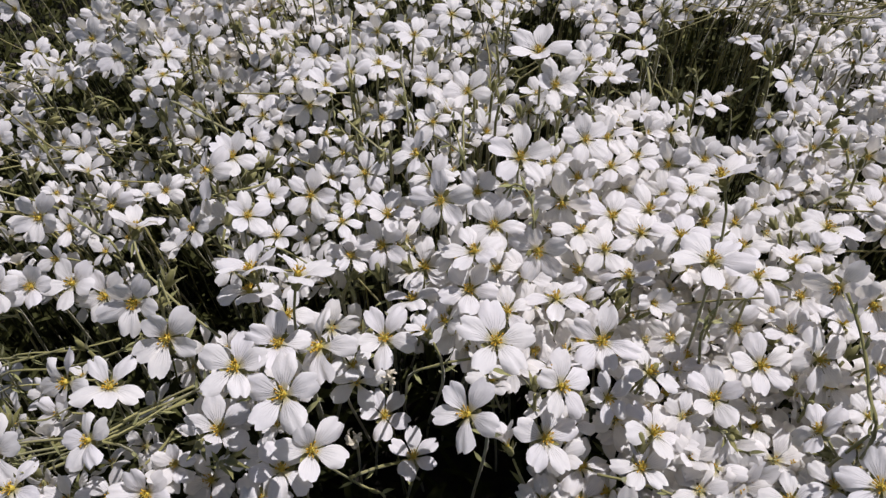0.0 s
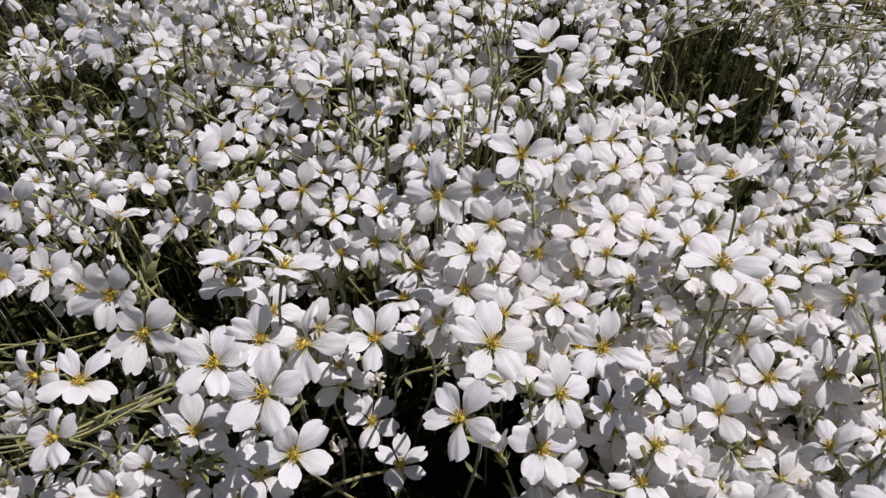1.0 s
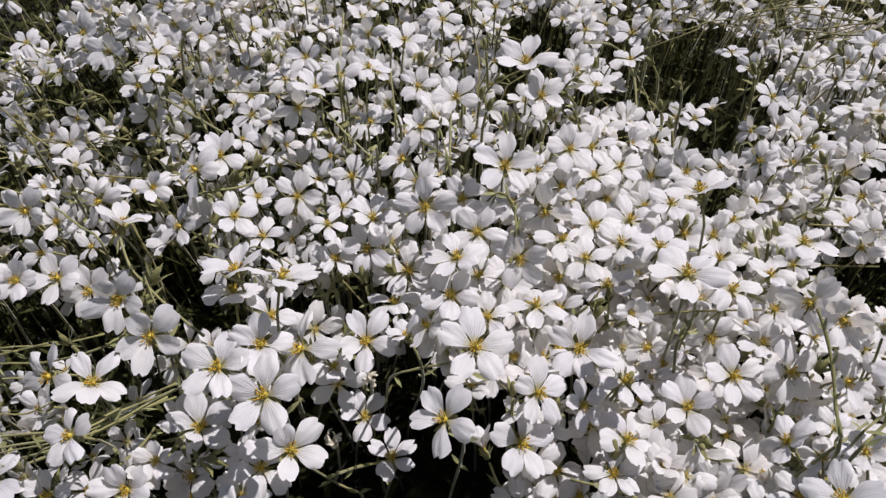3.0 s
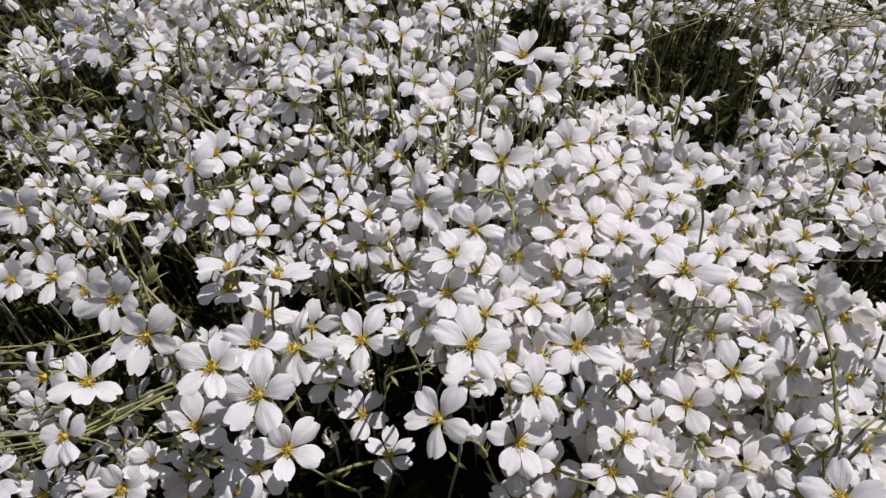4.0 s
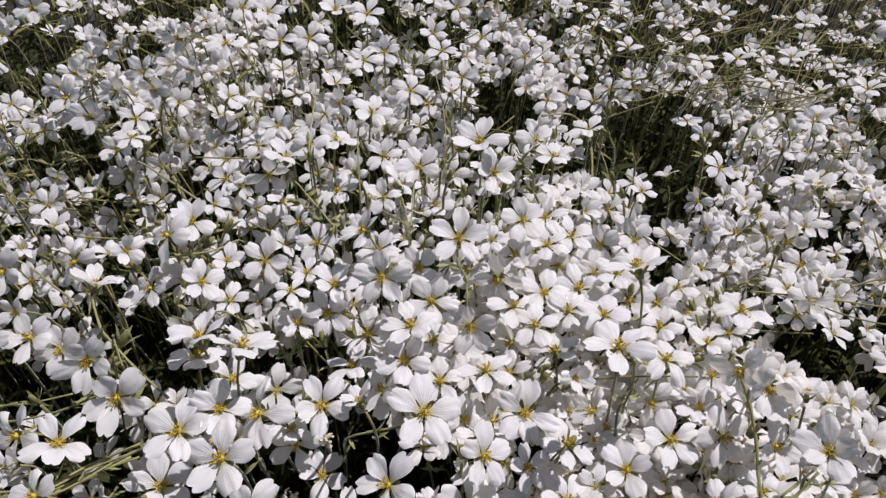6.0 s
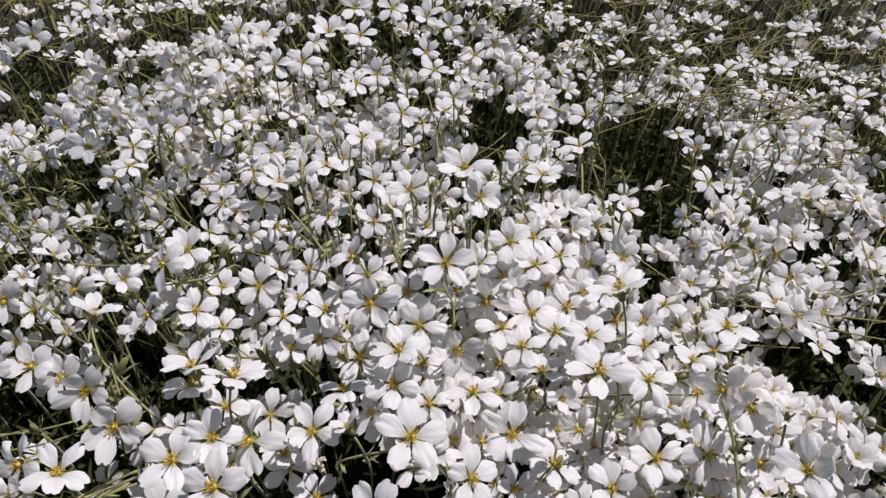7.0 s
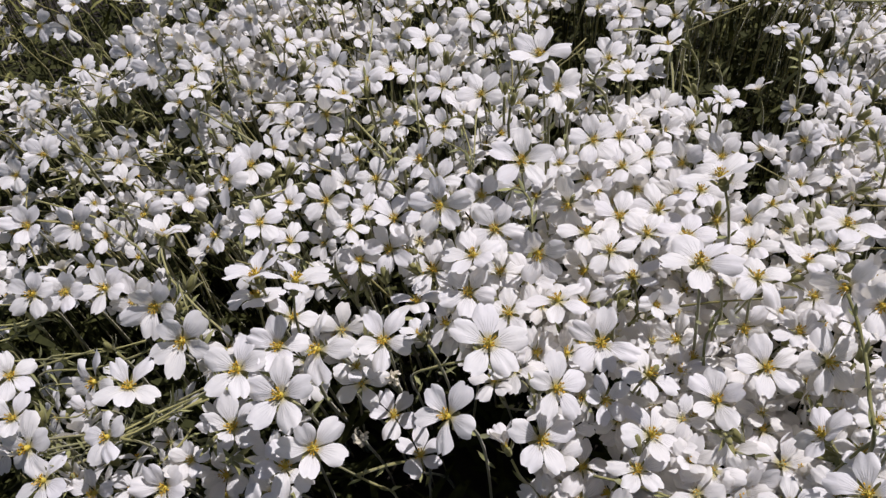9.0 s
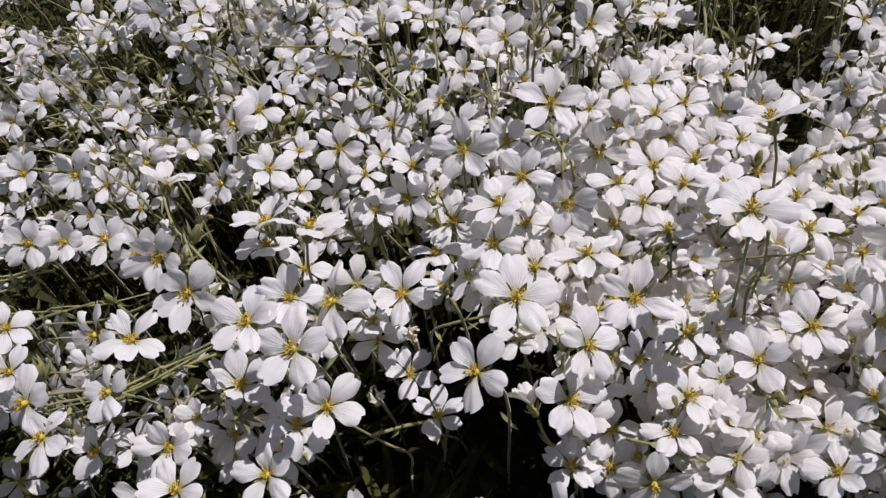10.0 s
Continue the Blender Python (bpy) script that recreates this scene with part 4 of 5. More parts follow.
flower(0.0375, 0.1085, 0.1480, 120, 76, 50, 0.80, 14)
flower(0.0415, 0.1030, 0.1500, 215, 62, 5, 0.82, 18)
flower(0.0939, 0.0945, 0.1661, 276, 73, 199, 0.79, 16, (5, -4, -2, -6, 7), (-5, -3, -2, 6, 2), (0.99, 0.97, 1.04, 0.96, 0.98))
flower(-0.0515, 0.2392, 0.2012, 161, 1, 354, 0.91, 22, (-12, 4, 0, 0, 9), (-1, 7, 0, -1, 1), (1.02, 0.95, 1.00, 0.96, 1.06))
flower(-0.1170, 0.2671, 0.1986, 133, 83, 320, 0.82, 2, (3, 7, 0, -10, 0), (-2, -5, -6, -1, -4), (1.03, 0.99, 0.94, 0.98, 1.01))
flower(0.1035, 0.2395, 0.2015, 164, 66, 276, 0.65, 18, (1, 0, 5, 1, -7), (8, 0, -5, 5, -8), (0.98, 1.00, 0.97, 0.96, 1.01))
flower(0.2050, 0.2823, 0.1814, 310, 63, 161, 1.11, 29, (-5, 5, 8, -8, 0), (5, 2, -1, -9, 0), (1.16, 1.03, 0.90, 0.95, 1.00))
flower(0.1318, 0.1333, 0.1999, 6, 64, 90, 0.65, 38, (2, -6, 4, 0, 0), (-3, 4, 2, 4, 0), (0.98, 0.94, 0.99, 1.01, 1.00))
flower(0.1288, 0.1110, 0.2015, 253, 54, 240, 0.96, 31, (-1, 4, -1, -5, 3), (-2, -1, 10, -4, 14), (1.03, 1.05, 0.96, 1.01, 0.96))
flower(-0.0750, 0.0870, 0.1583, 209, 78, 224, 0.95, 23, (-6, 8, -1, 0, 0), (6, 0, 1, 1, 0), (1.07, 0.94, 0.99, 1.00, 1.00))
flower(0.0505, 0.0937, 0.1594, 179, 21, 287, 0.94, 4, (4, -4, -1, -4, 6), (-2, -5, 2, -9, -3), (1.06, 1.03, 0.99, 0.97, 0.95))


# ---- buds, stems and dried heads ----
def bud_bits():
    bits = [blob(0.0013, 0.0013, 0.0034, 5, 8)]
    for k in range(5):
        p, f = leaf_grid(0.0068, 0.0018, 0.35, 0.1, 4)
        bits.append(moved((p, f), pose(0, 0, -0.0032, 0, 0, 72 * k) @ pose(0, 0.0012, 0, 76, 0, 0)))
    return joined(*bits)


BUD = mesh_from("bud", *bud_bits(), SEPAL)


def flower_bud(x, y, z, bearing, lift):
    r = flower_rng
    n = facing(bearing, lift)
    root = stalk_root(x, y, z, r)
    thing = new("flower_bud")
    thing.empty_display_size = 0.01
    thing.location = root
    part("bud", BUD, thing, Matrix.Translation(-root) @ head_frame((x, y, z), n, r.uniform(0, 72)) @ Matrix.Scale(r.uniform(0.75, 1.05), 4))
    pts = [p - root for p in stalk_points((x, y, z), n, root, 9)]
    stalk = part("stalk", mesh_from("stalk", *tube(pts, [0.00055 + 0.00004 * k for k in range(10)], 6), STEM), thing)
    leaf_pairs(stalk, pts, (1, 2, 4), leaf_rng)
    return tagged(thing, "closed grey-green woolly bud on a thin stalk", "flower bud", "buds among the flowers")


def stem(points, radius):
    """A long bent stem with leaf pairs, its foot running down to the ground."""
    r = flower_rng
    way = [Vector(p) for p in points]
    low = min((way[0], way[-1]), key=lambda p: p.z)
    if low is way[0]:
        way.reverse()
    foot = stalk_root(*way[-1], r)
    way += [way[-1] * 0.7 + foot * 0.3, foot]
    fine = []
    for i in range(len(way) - 1):
        a, b, c, d = way[max(i - 1, 0)], way[i], way[i + 1], way[min(i + 2, len(way) - 1)]
        for s in (0, 0.25, 0.5, 0.75):
            fine.append(0.5 * (2 * b + (c - a) * s + (2 * a - 5 * b + 4 * c - d) * s * s + (3 * b - a - 3 * c + d) * s ** 3))
    fine.append(way[-1])
    for p in fine:
        p.z = max(p.z, 0)
    thing = new("woolly_stem", mesh_from("woolly_stem", *tube(fine, [radius * (0.8 + 0.25 * (k % 4 == 0)) for k in range(len(fine))], 7), STEM))
    for k in range(3, len(way) * 4 - 8, 4):
        d = (fine[k + 1] - fine[k - 1]).normalized()
        for side in (0, 180):
            lean = head_frame(fine[k], -d, r.uniform(0, 40) + side) @ pose(0, 0.0006, 0, r.uniform(25, 60), 0, 0) @ Matrix.Scale(r.uniform(0.5, 0.95), 4)
            part("leaf", r.choice(LEAVES), thing, lean)
    return tagged(thing, "pale grey-green woolly stem with narrow paired leaves", "stem", "long stems")


stem([(-0.1100, 0.1908, 0.1737), (-0.1003, 0.1716, 0.1780), (-0.0932, 0.1639, 0.1779), (-0.0815, 0.1525, 0.1783), (-0.0655, 0.1376, 0.1818)], 0.00050)
stem([(-0.0916, 0.1628, 0.1827), (-0.0818, 0.1463, 0.1859)], 0.00034)
stem([(-0.1390, 0.1427, 0.1640), (-0.1173, 0.1440, 0.1677), (-0.1030, 0.1486, 0.1684)], 0.00036)
stem([(-0.1289, 0.1096, 0.1570), (-0.0953, 0.1054, 0.1759), (-0.0863, 0.1177, 0.1706), (-0.0723, 0.1219, 0.1748), (-0.0589, 0.1142, 0.1914)], 0.00044)
stem([(-0.1316, 0.1088, 0.1492), (-0.0995, 0.1063, 0.1691), (-0.0876, 0.1181, 0.1665), (-0.0722, 0.1234, 0.1702)], 0.00041)
stem([(-0.1329, 0.1178, 0.1529), (-0.0979, 0.1112, 0.1705), (-0.0889, 0.1245, 0.1638), (-0.0726, 0.1265, 0.1726)], 0.00049)
stem([(-0.1082, 0.1053, 0.1648), (-0.0869, 0.1070, 0.1766), (-0.0790, 0.1203, 0.1713)], 0.00032)
stem([(-0.1302, 0.1095, 0.1536), (-0.0973, 0.1060, 0.1730), (-0.0864, 0.1182, 0.1680), (-0.0675, 0.1208, 0.1795), (-0.0620, 0.1185, 0.1893)], 0.00030)
stem([(-0.1350, 0.1080, 0.1441), (-0.1077, 0.1080, 0.1605), (-0.0896, 0.1151, 0.1668), (-0.0758, 0.1253, 0.1675)], 0.00050)
stem([(-0.1394, 0.1381, 0.1619), (-0.1198, 0.1393, 0.1646), (-0.1022, 0.1392, 0.1713), (-0.0885, 0.1433, 0.1765)], 0.00043)
stem([(-0.0912, 0.1042, 0.1528), (-0.0823, 0.1151, 0.1578), (-0.0796, 0.1195, 0.1601)], 0.00050)
stem([(-0.1395, 0.1351, 0.1579), (-0.1206, 0.1372, 0.1597), (-0.1040, 0.1303, 0.1704)], 0.00033)
stem([(-0.1740, 0.1580, 0.1610), (-0.1570, 0.1590, 0.1650), (-0.1470, 0.1610, 0.1680), (-0.1370, 0.1650, 0.1710)], 0.00045)
stem([(-0.1690, 0.1490, 0.1610), (-0.1570, 0.1530, 0.1640), (-0.1480, 0.1560, 0.1690), (-0.1380, 0.1630, 0.1710)], 0.00039)
stem([(-0.1780, 0.1670, 0.1630), (-0.1600, 0.1690, 0.1650), (-0.1490, 0.1690, 0.1690), (-0.1390, 0.1720, 0.1710)], 0.00045)
stem([(-0.1720, 0.1540, 0.1610), (-0.1540, 0.1580, 0.1650), (-0.1400, 0.1580, 0.1690)], 0.00043)
stem([(-0.1610, 0.1370, 0.1620), (-0.1450, 0.1370, 0.1650), (-0.1330, 0.1400, 0.1670), (-0.1170, 0.1410, 0.1720)], 0.00044)
stem([(-0.1640, 0.1410, 0.1620), (-0.1450, 0.1430, 0.1640), (-0.1270, 0.1400, 0.1690)], 0.00043)
stem([(-0.1722, 0.2143, 0.1789), (-0.1467, 0.2092, 0.1738), (-0.1276, 0.1965, 0.1722), (-0.1132, 0.1815, 0.1784)], 0.00048)
stem([(-0.1817, 0.2365, 0.1721), (-0.1703, 0.2815, 0.1503), (-0.1410, 0.2684, 0.1635), (-0.1318, 0.2845, 0.1607)], 0.00039)
stem([(-0.1838, 0.2421, 0.1737), (-0.1700, 0.2587, 0.1683), (-0.1622, 0.2820, 0.1516), (-0.1262, 0.2539, 0.1637)], 0.00036)
stem([(-0.1199, 0.2710, 0.1820), (-0.0978, 0.2490, 0.1896), (-0.0765, 0.2254, 0.1957)], 0.00063)
stem([(-0.0430, 0.2351, 0.2008), (-0.0311, 0.2231, 0.1996), (-0.0199, 0.1977, 0.2078)], 0.00047)
stem([(-0.0028, 0.2100, 0.2063), (0.0052, 0.2136, 0.1982), (0.0081, 0.1963, 0.2012)], 0.00038)
stem([(0.0029, 0.2324, 0.1976), (0.0067, 0.2176, 0.1961), (0.0081, 0.1963, 0.2012)], 0.00038)
stem([(0.0084, 0.2491, 0.1941), (0.0080, 0.2201, 0.1945), (0.0085, 0.1964, 0.2011)], 0.00038)
stem([(0.0671, 0.2944, 0.2056), (0.0894, 0.3372, 0.1849), (0.0976, 0.3272, 0.1819), (0.0962, 0.3015, 0.1817), (0.0943, 0.2823, 0.1721)], 0.00064)
stem([(0.0801, 0.1426, 0.2021), (0.0856, 0.1498, 0.1794), (0.0811, 0.1451, 0.1761), (0.0798, 0.1382, 0.1700)], 0.00052)
stem([(0.0905, 0.1454, 0.1917), (0.0891, 0.1510, 0.1769), (0.0832, 0.1467, 0.1764)], 0.00044)
stem([(0.1331, 0.1202, 0.1717), (0.1123, 0.1056, 0.1761), (0.1096, 0.1073, 0.1603), (0.1049, 0.1050, 0.1484)], 0.00050)
stem([(0.0439, 0.1032, 0.1646), (0.0556, 0.0998, 0.1652), (0.0670, 0.1005, 0.1567)], 0.00047)
stem([(-0.0090, 0.1299, 0.1735), (-0.0007, 0.1266, 0.1828), (0.0088, 0.1267, 0.1857)], 0.00047)
stem([(-0.0269, 0.1123, 0.1468), (-0.0187, 0.1259, 0.1313), (-0.0079, 0.1302, 0.1265)], 0.00067)
stem([(-0.0322, 0.1095, 0.1574), (-0.0244, 0.1147, 0.1380), (-0.0179, 0.1161, 0.1291)], 0.00045)
stem([(0.2101, 0.3172, 0.1981), (0.2010, 0.3323, 0.1965), (0.1726, 0.3219, 0.2029)], 0.00053)
stem([(0.2130, 0.3437, 0.1857), (0.2056, 0.3524, 0.1686), (0.1755, 0.3199, 0.1780)], 0.00055)
stem([(-0.0929, 0.2034, 0.1823), (-0.0677, 0.2039, 0.1880), (-0.0632, 0.2318, 0.1707)], 0.00045)
stem([(-0.1483, 0.3031, 0.1996), (-0.1965, 0.3372, 0.1645), (-0.2009, 0.3106, 0.1747)], 0.00054)
stem([(-0.1935, 0.2686, 0.1756), (-0.1890, 0.2993, 0.1640), (-0.1700, 0.2927, 0.1655), (-0.1523, 0.2873, 0.1744)], 0.00038)
stem([(-0.0593, 0.1718, 0.1845), (-0.0501, 0.1663, 0.1910), (-0.0359, 0.1548, 0.1914)], 0.00034)
stem([(-0.1068, 0.1235, 0.1684), (-0.1171, 0.1208, 0.1635), (-0.1298, 0.1207, 0.1603)], 0.00033)
stem([(-0.0165, 0.2949, 0.2131), (-0.0171, 0.2639, 0.2076), (-0.0124, 0.2220, 0.2046)], 0.00041)
stem([(-0.0417, 0.3112, 0.2078), (-0.0410, 0.2909, 0.2012), (-0.0369, 0.2530, 0.2027)], 0.00044)
stem([(0.0191, 0.1707, 0.2107), (0.0226, 0.1723, 0.2131), (0.0264, 0.1707, 0.2115), (0.0280, 0.1671, 0.2075), (0.0279, 0.1622, 0.2020)], 0.00042)
stem([(0.1071, 0.1295, 0.2099), (0.1089, 0.1230, 0.2054), (0.1098, 0.1155, 0.1999), (0.1097, 0.1082, 0.1945), (0.1093, 0.0996, 0.1886)], 0.00055)
stem([(0.1221, 0.1039, 0.2027), (0.1165, 0.1002, 0.1962), (0.1116, 0.0969, 0.1909)], 0.00050)
stem([(0.1226, 0.1061, 0.2003), (0.1182, 0.1040, 0.1958), (0.1137, 0.1013, 0.1910)], 0.00042)
flower_bud(0.0924, 0.1929, 0.1873, 40, 79)
flower_bud(0.0957, 0.1917, 0.1851, 73, 75)
flower_bud(0.0198, 0.2454, 0.2066, 64, 83)
flower_bud(0.0281, 0.2234, 0.2083, 324, 83)
flower_bud(0.1262, 0.1969, 0.1794, 323, 69)
flower_bud(-0.0204, 0.1983, 0.2051, 196, -28)
flower_bud(-0.0330, 0.2305, 0.1986, 219, -15)
flower_bud(0.1489, 0.3004, 0.1929, 288, 69)
flower_bud(0.1528, 0.3023, 0.1948, 264, 87)
flower_bud(-0.1686, 0.2955, 0.1692, 70, 43)
flower_bud(-0.1406, 0.2663, 0.1756, 2, 86)
flower_bud(-0.0997, 0.2562, 0.1898, 254, 71)
flower_bud(-0.1138, 0.2737, 0.1914, 70, 64)
flower_bud(-0.1335, 0.2757, 0.1870, 186, -31)
flower_bud(0.0227, 0.2368, 0.2066, 82, 75)
flower_bud(-0.0153, 0.2366, 0.2053, 268, 63)
flower_bud(-0.0049, 0.2723, 0.2064, 83, 82)
flower_bud(0.0232, 0.2990, 0.2011, 270, 78)
flower_bud(-0.0885, 0.1639, 0.1807, 47, 55)
flower_bud(-0.0884, 0.1519, 0.1812, 60, 39)
flower_bud(-0.0679, 0.2294, 0.1816, 69, 56)
flower_bud(0.1315, 0.2020, 0.1780, 312, 61)
flower_bud(0.1226, 0.1787, 0.1858, 343, 75)
flower_bud(0.1089, 0.1105, 0.1654, 291, 14)
flower_bud(-0.0062, 0.1754, 0.1732, 358, 72)
flower_bud(0.0127, 0.2563, 0.2003, 324, 86)
flower_bud(-0.0770, 0.3036, 0.1884, 79, 68)
flower_bud(-0.0636, 0.2878, 0.2019, 254, 75)
flower_bud(-0.1748, 0.2736, 0.1729, 74, 24)
flower_bud(-0.1869, 0.2812, 0.1765, 68, 42)
flower_bud(0.1832, 0.3258, 0.1931, 150, 83)
flower_bud(0.2055, 0.3339, 0.1871, 287, 49)
flower_bud(0.1432, 0.2777, 0.1768, 325, 85)
flower_bud(0.1037, 0.1929, 0.1857, 35, 80)
flower_bud(-0.0387, 0.2251, 0.1981, 252, 40)
flower_bud(-0.1553, 0.2828, 0.1754, 77, 26)
flower_bud(-0.0356, 0.2475, 0.2057, 284, 82)
flower_bud(0.0704, 0.2175, 0.1848, 185, -30)
flower_bud(0.0427, 0.2163, 0.2157, 83, 78)
flower_bud(0.0744, 0.2968, 0.1946, 281, 74)
bud_rng = random.Random(12)
for _ in range(110):
    y = bud_rng.uniform(0.1, 0.4)
    x = bud_rng.uniform(-1, 1) * (0.08 + 0.4 * y)
    flower_bud(x, y, canopy(x, y) - bud_rng.uniform(-0.004, 0.012), bud_rng.uniform(0, 360), bud_rng.uniform(25, 85))


def dried_head(x, y, z):
    r = flower_rng
    bits = []
    for k in range(14):
        p, uv, f = petal_kinds[k % 5]
        small = ([(a * 0.0026, b * 0.0026, c * 0.005) for a, b, c in p], f)
        bits.append(moved(small, pose(r.gauss(0, 0.0008), r.gauss(0, 0.0008), r.gauss(0, 0.0006), r.uniform(0, 110), r.uniform(-40, 40), r.uniform(0, 360))))
    root = stalk_root(x, y, z, r)
    thing = new("withered_flower")
    thing.location = root
    part("head", mesh_from("head", *[b for b in joined(*bits)], WITHERED), thing, Matrix.Translation(Vector((x, y, z)) - root))
    pts = [p - root for p in stalk_points((x, y, z + 0.004), Vector((0, -0.3, 1)).normalized(), root, 8)]
    part("stalk", mesh_from("stalk", *tube(pts, [0.0006] * 9, 5), STEM), thing)
    return tagged(thing, "withered cream-coloured flower head, shrivelled petals", "flower")


dried_head(-0.015, 0.1317, 0.1705)
dried_head(-0.0259, 0.1198, 0.1548)


# ---- the lower and the far flowers, too many to count ----
rng = random.Random(5)


def mass_petals(rows):
    made = [petal_grid(0.305, 0.08, 0.10, 0.08, -0.03, 6, rows), petal_grid(0.315, 0.06, 0.06, 0.20, -0.08, 6, rows), petal_grid(0.285, 0.12, 0.10, 0.04, 0.07, 6, rows)]
    return [([(x * R, y * R, z * R) for x, y, z in p], f) for p, uv, f in made], [uv for p, uv, f in made]


dot = joined(*[moved(blob(0.00055, 0.00055, 0.0006, 2, 4), pose(0.001 * math.cos(a), 0.001 * math.sin(a), 0.0016 + 0.0008 * (a % 2))) for a in (0, 1.6, 3.1, 4.7)])
cup = moved(blob(0.0019, 0.0019, 0.0026, 3, 5), pose(0, 0, -0.0018))


def flower_mass(name, label, spots, rows):
    """spots: x, y, z, mean lift of the face."""
    low_kinds, low_uvs = mass_petals(rows)
    petals, eyes, cups, stalks = [], [], [], []
    for x, y, z, lift in spots:
        n = facing(rng.gauss(240, 55) if x < -0.09 and y < 0.4 else rng.gauss(190, 60), min(88, rng.gauss(lift, 16)))
        m = head_frame((x, y, z), n, rng.uniform(0, 72)) @ Matrix.Scale(rng.uniform(0.66, 0.94) if rows > 4 else rng.uniform(0.6, 1.0), 4)
        up = rng.uniform(6, 46) if rows > 4 else rng.uniform(8, 62)
        for k in range(5):
            petals.append((rng.randrange(3), m @ pose(0, 0, 0, 0, 0, 72 * k + rng.uniform(-8, 8)) @ pose(0, 0.0006, 0, up + rng.uniform(-9, 9), rng.uniform(-14, 14), 0)))
        eyes.append((0, m @ Matrix.Scale(0.75 if rows > 4 else 0.45, 4)))
        cups.append((0, m))
        stalks.append(tube(stalk_points((x, y, z), n, stalk_root(x, y, z, rng, 0.012), 5), [0.00036] * 6, 4))
    mass = new(name, merged(name, low_kinds, petals, PETAL, low_uvs))
    tagged(mass, label, "flowers", kind="stuff")
    part("flower_centre", merged("flower_centre", [dot], eyes, STAMEN), mass)
    part("calyx", merged("calyx", [cup], cups, SEPAL), mass)
    # stalks take the dark leaf colour instead of STEM, painting the hollows' shade
    part("stalks", mesh_from("stalks", *joined(*stalks), SHADE_LEAF), mass)


spots = []
while len(spots) < 1220:
    x, y = rng.uniform(-0.29, 0.32), 0.085 + 0.39 * rng.random() ** 0.75
    z = canopy(x, y) - (rng.uniform(0.012, 0.048) if x > 0.03 or y > 0.34 else rng.uniform(0.012, 0.05))
    if abs(x) > 0.13 + 0.45 * y or gap(x, y, z, 1.15) or (x < -0.09 and y < 0.36 and rng.random() < 0.5) or (-0.09 < x < 0.06 and y > 0.21 and rng.random() < 0.55) or (x > 0.09 and y > 0.18 and rng.random() < (0.68 if x < 0.16 else 0.25)):
        continue
    spots.append((x, y, z, rng.choice((35, 50, 62, 62))))
while len(spots) < 1580:
    x, y = rng.uniform(0.0, 0.2), rng.uniform(0.095, 0.27)
    z = canopy(x, y) - (rng.uniform(0.010, 0.042) if x > 0.065 else rng.uniform(0.017, 0.052))
    if x > 0.09 + 0.55 * y or gap(x, y, z, 1.15) or (y > 0.19 and rng.random() < 0.5):
        continue
    spots.append((x, y, z, rng.choice((50, 62, 75, 85))))
flower_mass("lower_flowers", "white flowers below the top of the carpet", spots, 5)

spots = []
while len(spots) < 2950:
    x, y = rng.uniform(-0.9, 0.9), rng.uniform(-0.4, 1.1)
    near = 0.08 < y < 0.47 and abs(x) < min(0.3, 0.14 + 0.45 * y)
    if near or not in_bed(x, y) or gap(x, y, 0.17, 1.1):
        continue
    if rng.random() < (0.44 if x > 0.07 else 0.6 if x < -0.1 else 0.12):
        continue
    spots.append((x, y, canopy(x, y) + 0.004 - abs(rng.gauss(0, 0.021)), rng.choice((50, 66, 80, 88) if x > 0.03 else (40, 58, 70, 82))))
while len(spots) < 4800:
    x, y = rng.uniform(-0.9, 0.9), rng.uniform(-0.4, 1.1)
    if in_bed(x, y) and (y < 0.06 or abs(x) > 0.22 + 0.7 * y or y > 0.75):
        spots.append((x, y, canopy(x, y) + 0.004 - abs(rng.gauss(0, 0.021)), rng.choice((35, 55, 68, 75))))
flower_mass("far_flowers", "far part of the white flower carpet", spots, 4)

# ---- leaves and lying stems under the flowers ----
leaf_kinds = [leaf_grid(0.024, 0.0042, 0.3, 0.2, 3), leaf_grid(0.03, 0.0038, -0.2, 0.25, 3), leaf_grid(0.018, 0.0045, 0.6, 0.1, 3)]
picks = []
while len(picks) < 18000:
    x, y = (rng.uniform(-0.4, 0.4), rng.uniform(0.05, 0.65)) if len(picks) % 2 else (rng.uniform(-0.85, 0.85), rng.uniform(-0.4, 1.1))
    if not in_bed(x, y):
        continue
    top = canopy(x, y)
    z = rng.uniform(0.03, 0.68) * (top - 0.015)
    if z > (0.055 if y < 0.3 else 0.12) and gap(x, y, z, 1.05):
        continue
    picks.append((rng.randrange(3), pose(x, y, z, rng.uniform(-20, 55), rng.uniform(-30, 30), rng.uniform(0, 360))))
tagged(new("foliage", merged("foliage", leaf_kinds, picks, SHADE_LEAF)), "narrow woolly leaves under the flowers, in a shade-darkened green", "leaves", kind="stuff")
# extra leaves added to darken the hollows, their shade put into the colour
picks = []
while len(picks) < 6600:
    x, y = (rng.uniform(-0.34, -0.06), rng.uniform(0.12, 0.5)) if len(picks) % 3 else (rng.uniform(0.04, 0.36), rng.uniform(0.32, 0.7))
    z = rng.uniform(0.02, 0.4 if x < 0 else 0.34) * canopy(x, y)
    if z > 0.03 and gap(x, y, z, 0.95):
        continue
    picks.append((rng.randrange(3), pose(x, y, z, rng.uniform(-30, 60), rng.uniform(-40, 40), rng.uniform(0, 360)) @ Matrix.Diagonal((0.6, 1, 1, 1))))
tagged(new("shaded_foliage", merged("shaded_foliage", leaf_kinds, picks, SHADE_LEAF)), "dense leaves in the hollow beside the flowers, darkened for shade", "leaves", kind="stuff")
picks = []
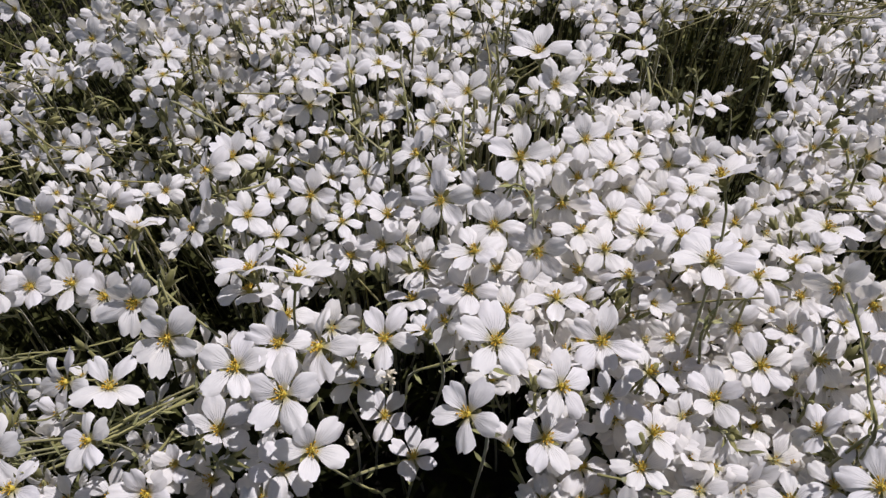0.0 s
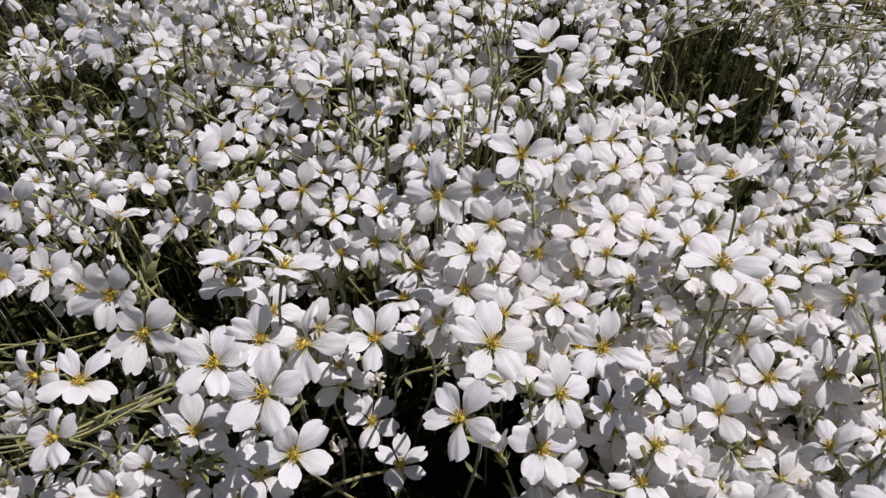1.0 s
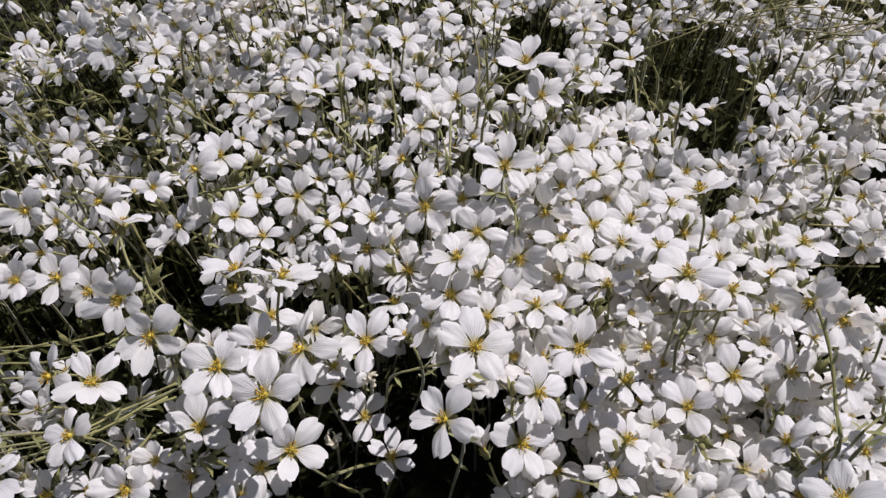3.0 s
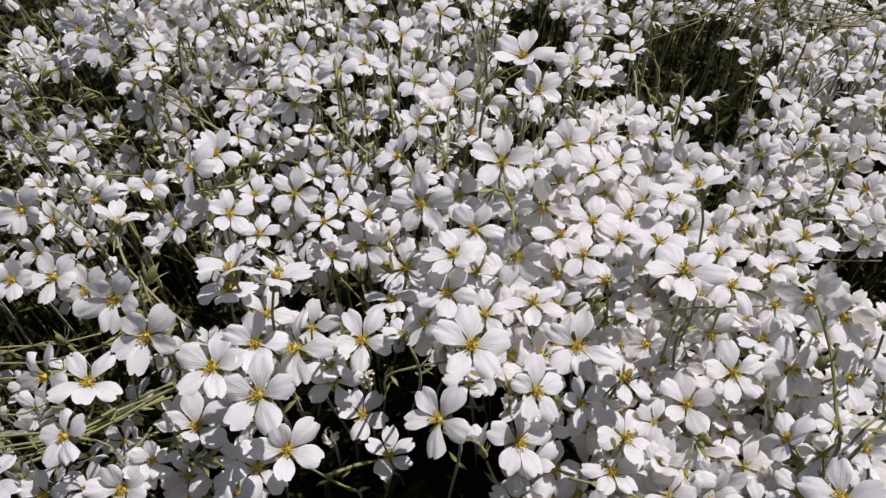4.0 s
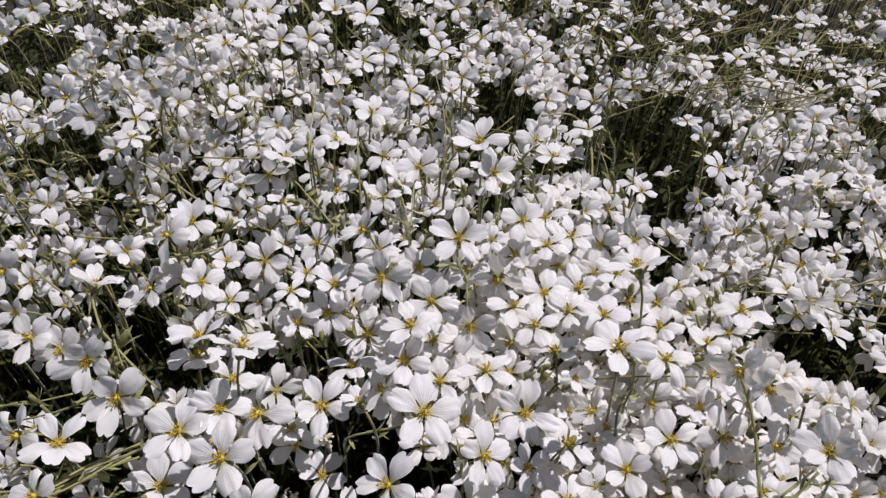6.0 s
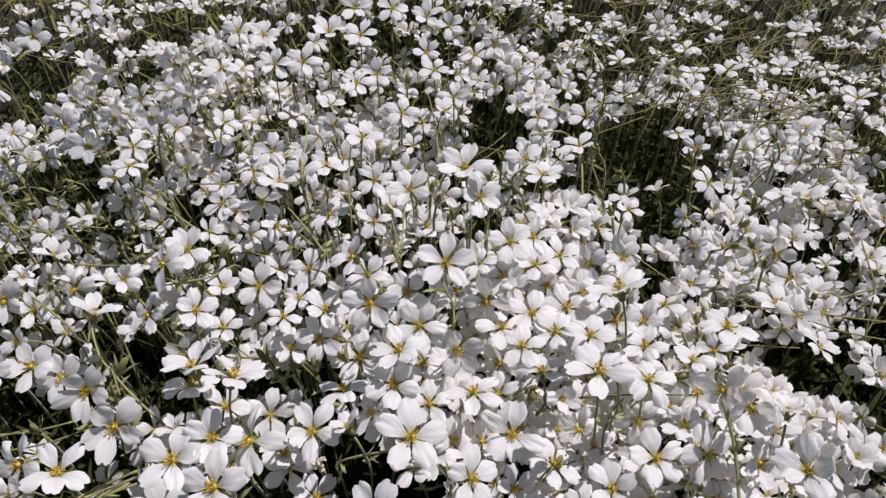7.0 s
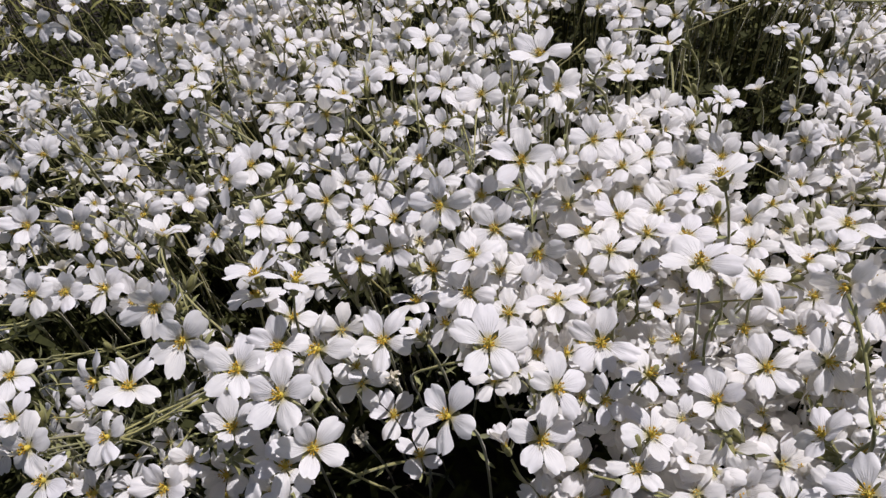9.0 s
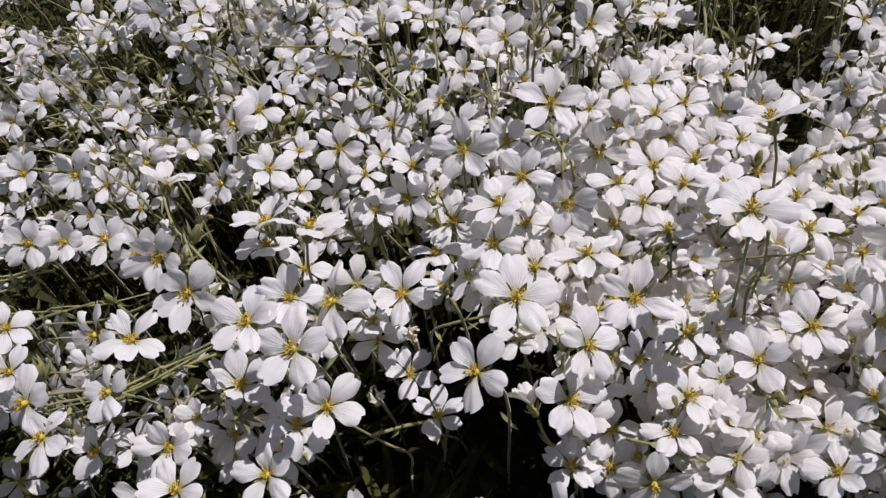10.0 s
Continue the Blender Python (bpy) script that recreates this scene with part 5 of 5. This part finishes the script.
while len(picks) < 8500:
    x, y = rng.uniform(-0.85, 0.85), rng.uniform(-0.4, 1.1)
    if 0.05 < y < 0.4 and -0.3 < x < 0.3:
        continue
    z = canopy(x, y) * rng.uniform(0.5, 0.96) - 0.006
    if not in_bed(x, y) or gap(x, y, z, 1.0):
        continue
    picks.append((rng.randrange(3), pose(x, y, z, rng.uniform(-15, 60), rng.uniform(-30, 30), rng.uniform(0, 360)) @ Matrix.Diagonal((0.55, 1.0, 1.0, 1))))
tagged(new("upper_foliage", merged("upper_foliage", leaf_kinds, picks, TANGLE)), "grey-green narrow leaves between the far flowers", "leaves", kind="stuff")

bits = []
while len(bits) < 1100:
    side = rng.random()
    if side < 0.035:
        x, y = rng.uniform(-0.3, -0.09), rng.uniform(0.15, 0.42)
    elif side < 0.62:
        x, y = rng.uniform(0.1, 0.75), rng.uniform(0.38, 0.95)
    else:
        y = rng.uniform(0.16, 1.2)
        x = rng.uniform(-1, 1) * (0.15 + 0.7 * y)
    z = canopy(x, y) - (rng.uniform(0.0, 0.03) if y > 0.38 else rng.uniform(0.012, 0.05))
    if gap(x, y, z, 1.2) or not in_bed(x, y) or (x < -0.08 and y < 0.45 and side > 0.035):
        continue
    a = math.pi + rng.gauss(0.15, 0.5) if x < 0 else rng.gauss(0.2, 0.9)
    l = rng.uniform(0.018, 0.045)
    d = Vector((math.cos(a), math.sin(a), rng.gauss(0.1, 0.2)))
    p0 = Vector((x, y, z))
    bend = Vector((rng.gauss(0, 0.3), rng.gauss(0, 0.3), rng.uniform(-0.1, 0.4)))
    foot = p0 - d * 0.02
    foot.z = 0
    way = [foot, foot * 0.5 + p0 * 0.5, foot * 0.15 + p0 * 0.85 - d * 0.004] + [p0 + (d * s + bend * s * s) * l for s in (0.12, 0.35, 0.6, 0.8, 1)]
    bits.append(tube(way, [0.00045] * 4 + [0.00042, 0.0004, 0.00036, 0.00034], 4))
tagged(new("lying_stems", mesh_from("lying_stems", *joined(*bits), OLIVE)), "pale olive stems leaning and lying among the flowers", "stems", kind="stuff")
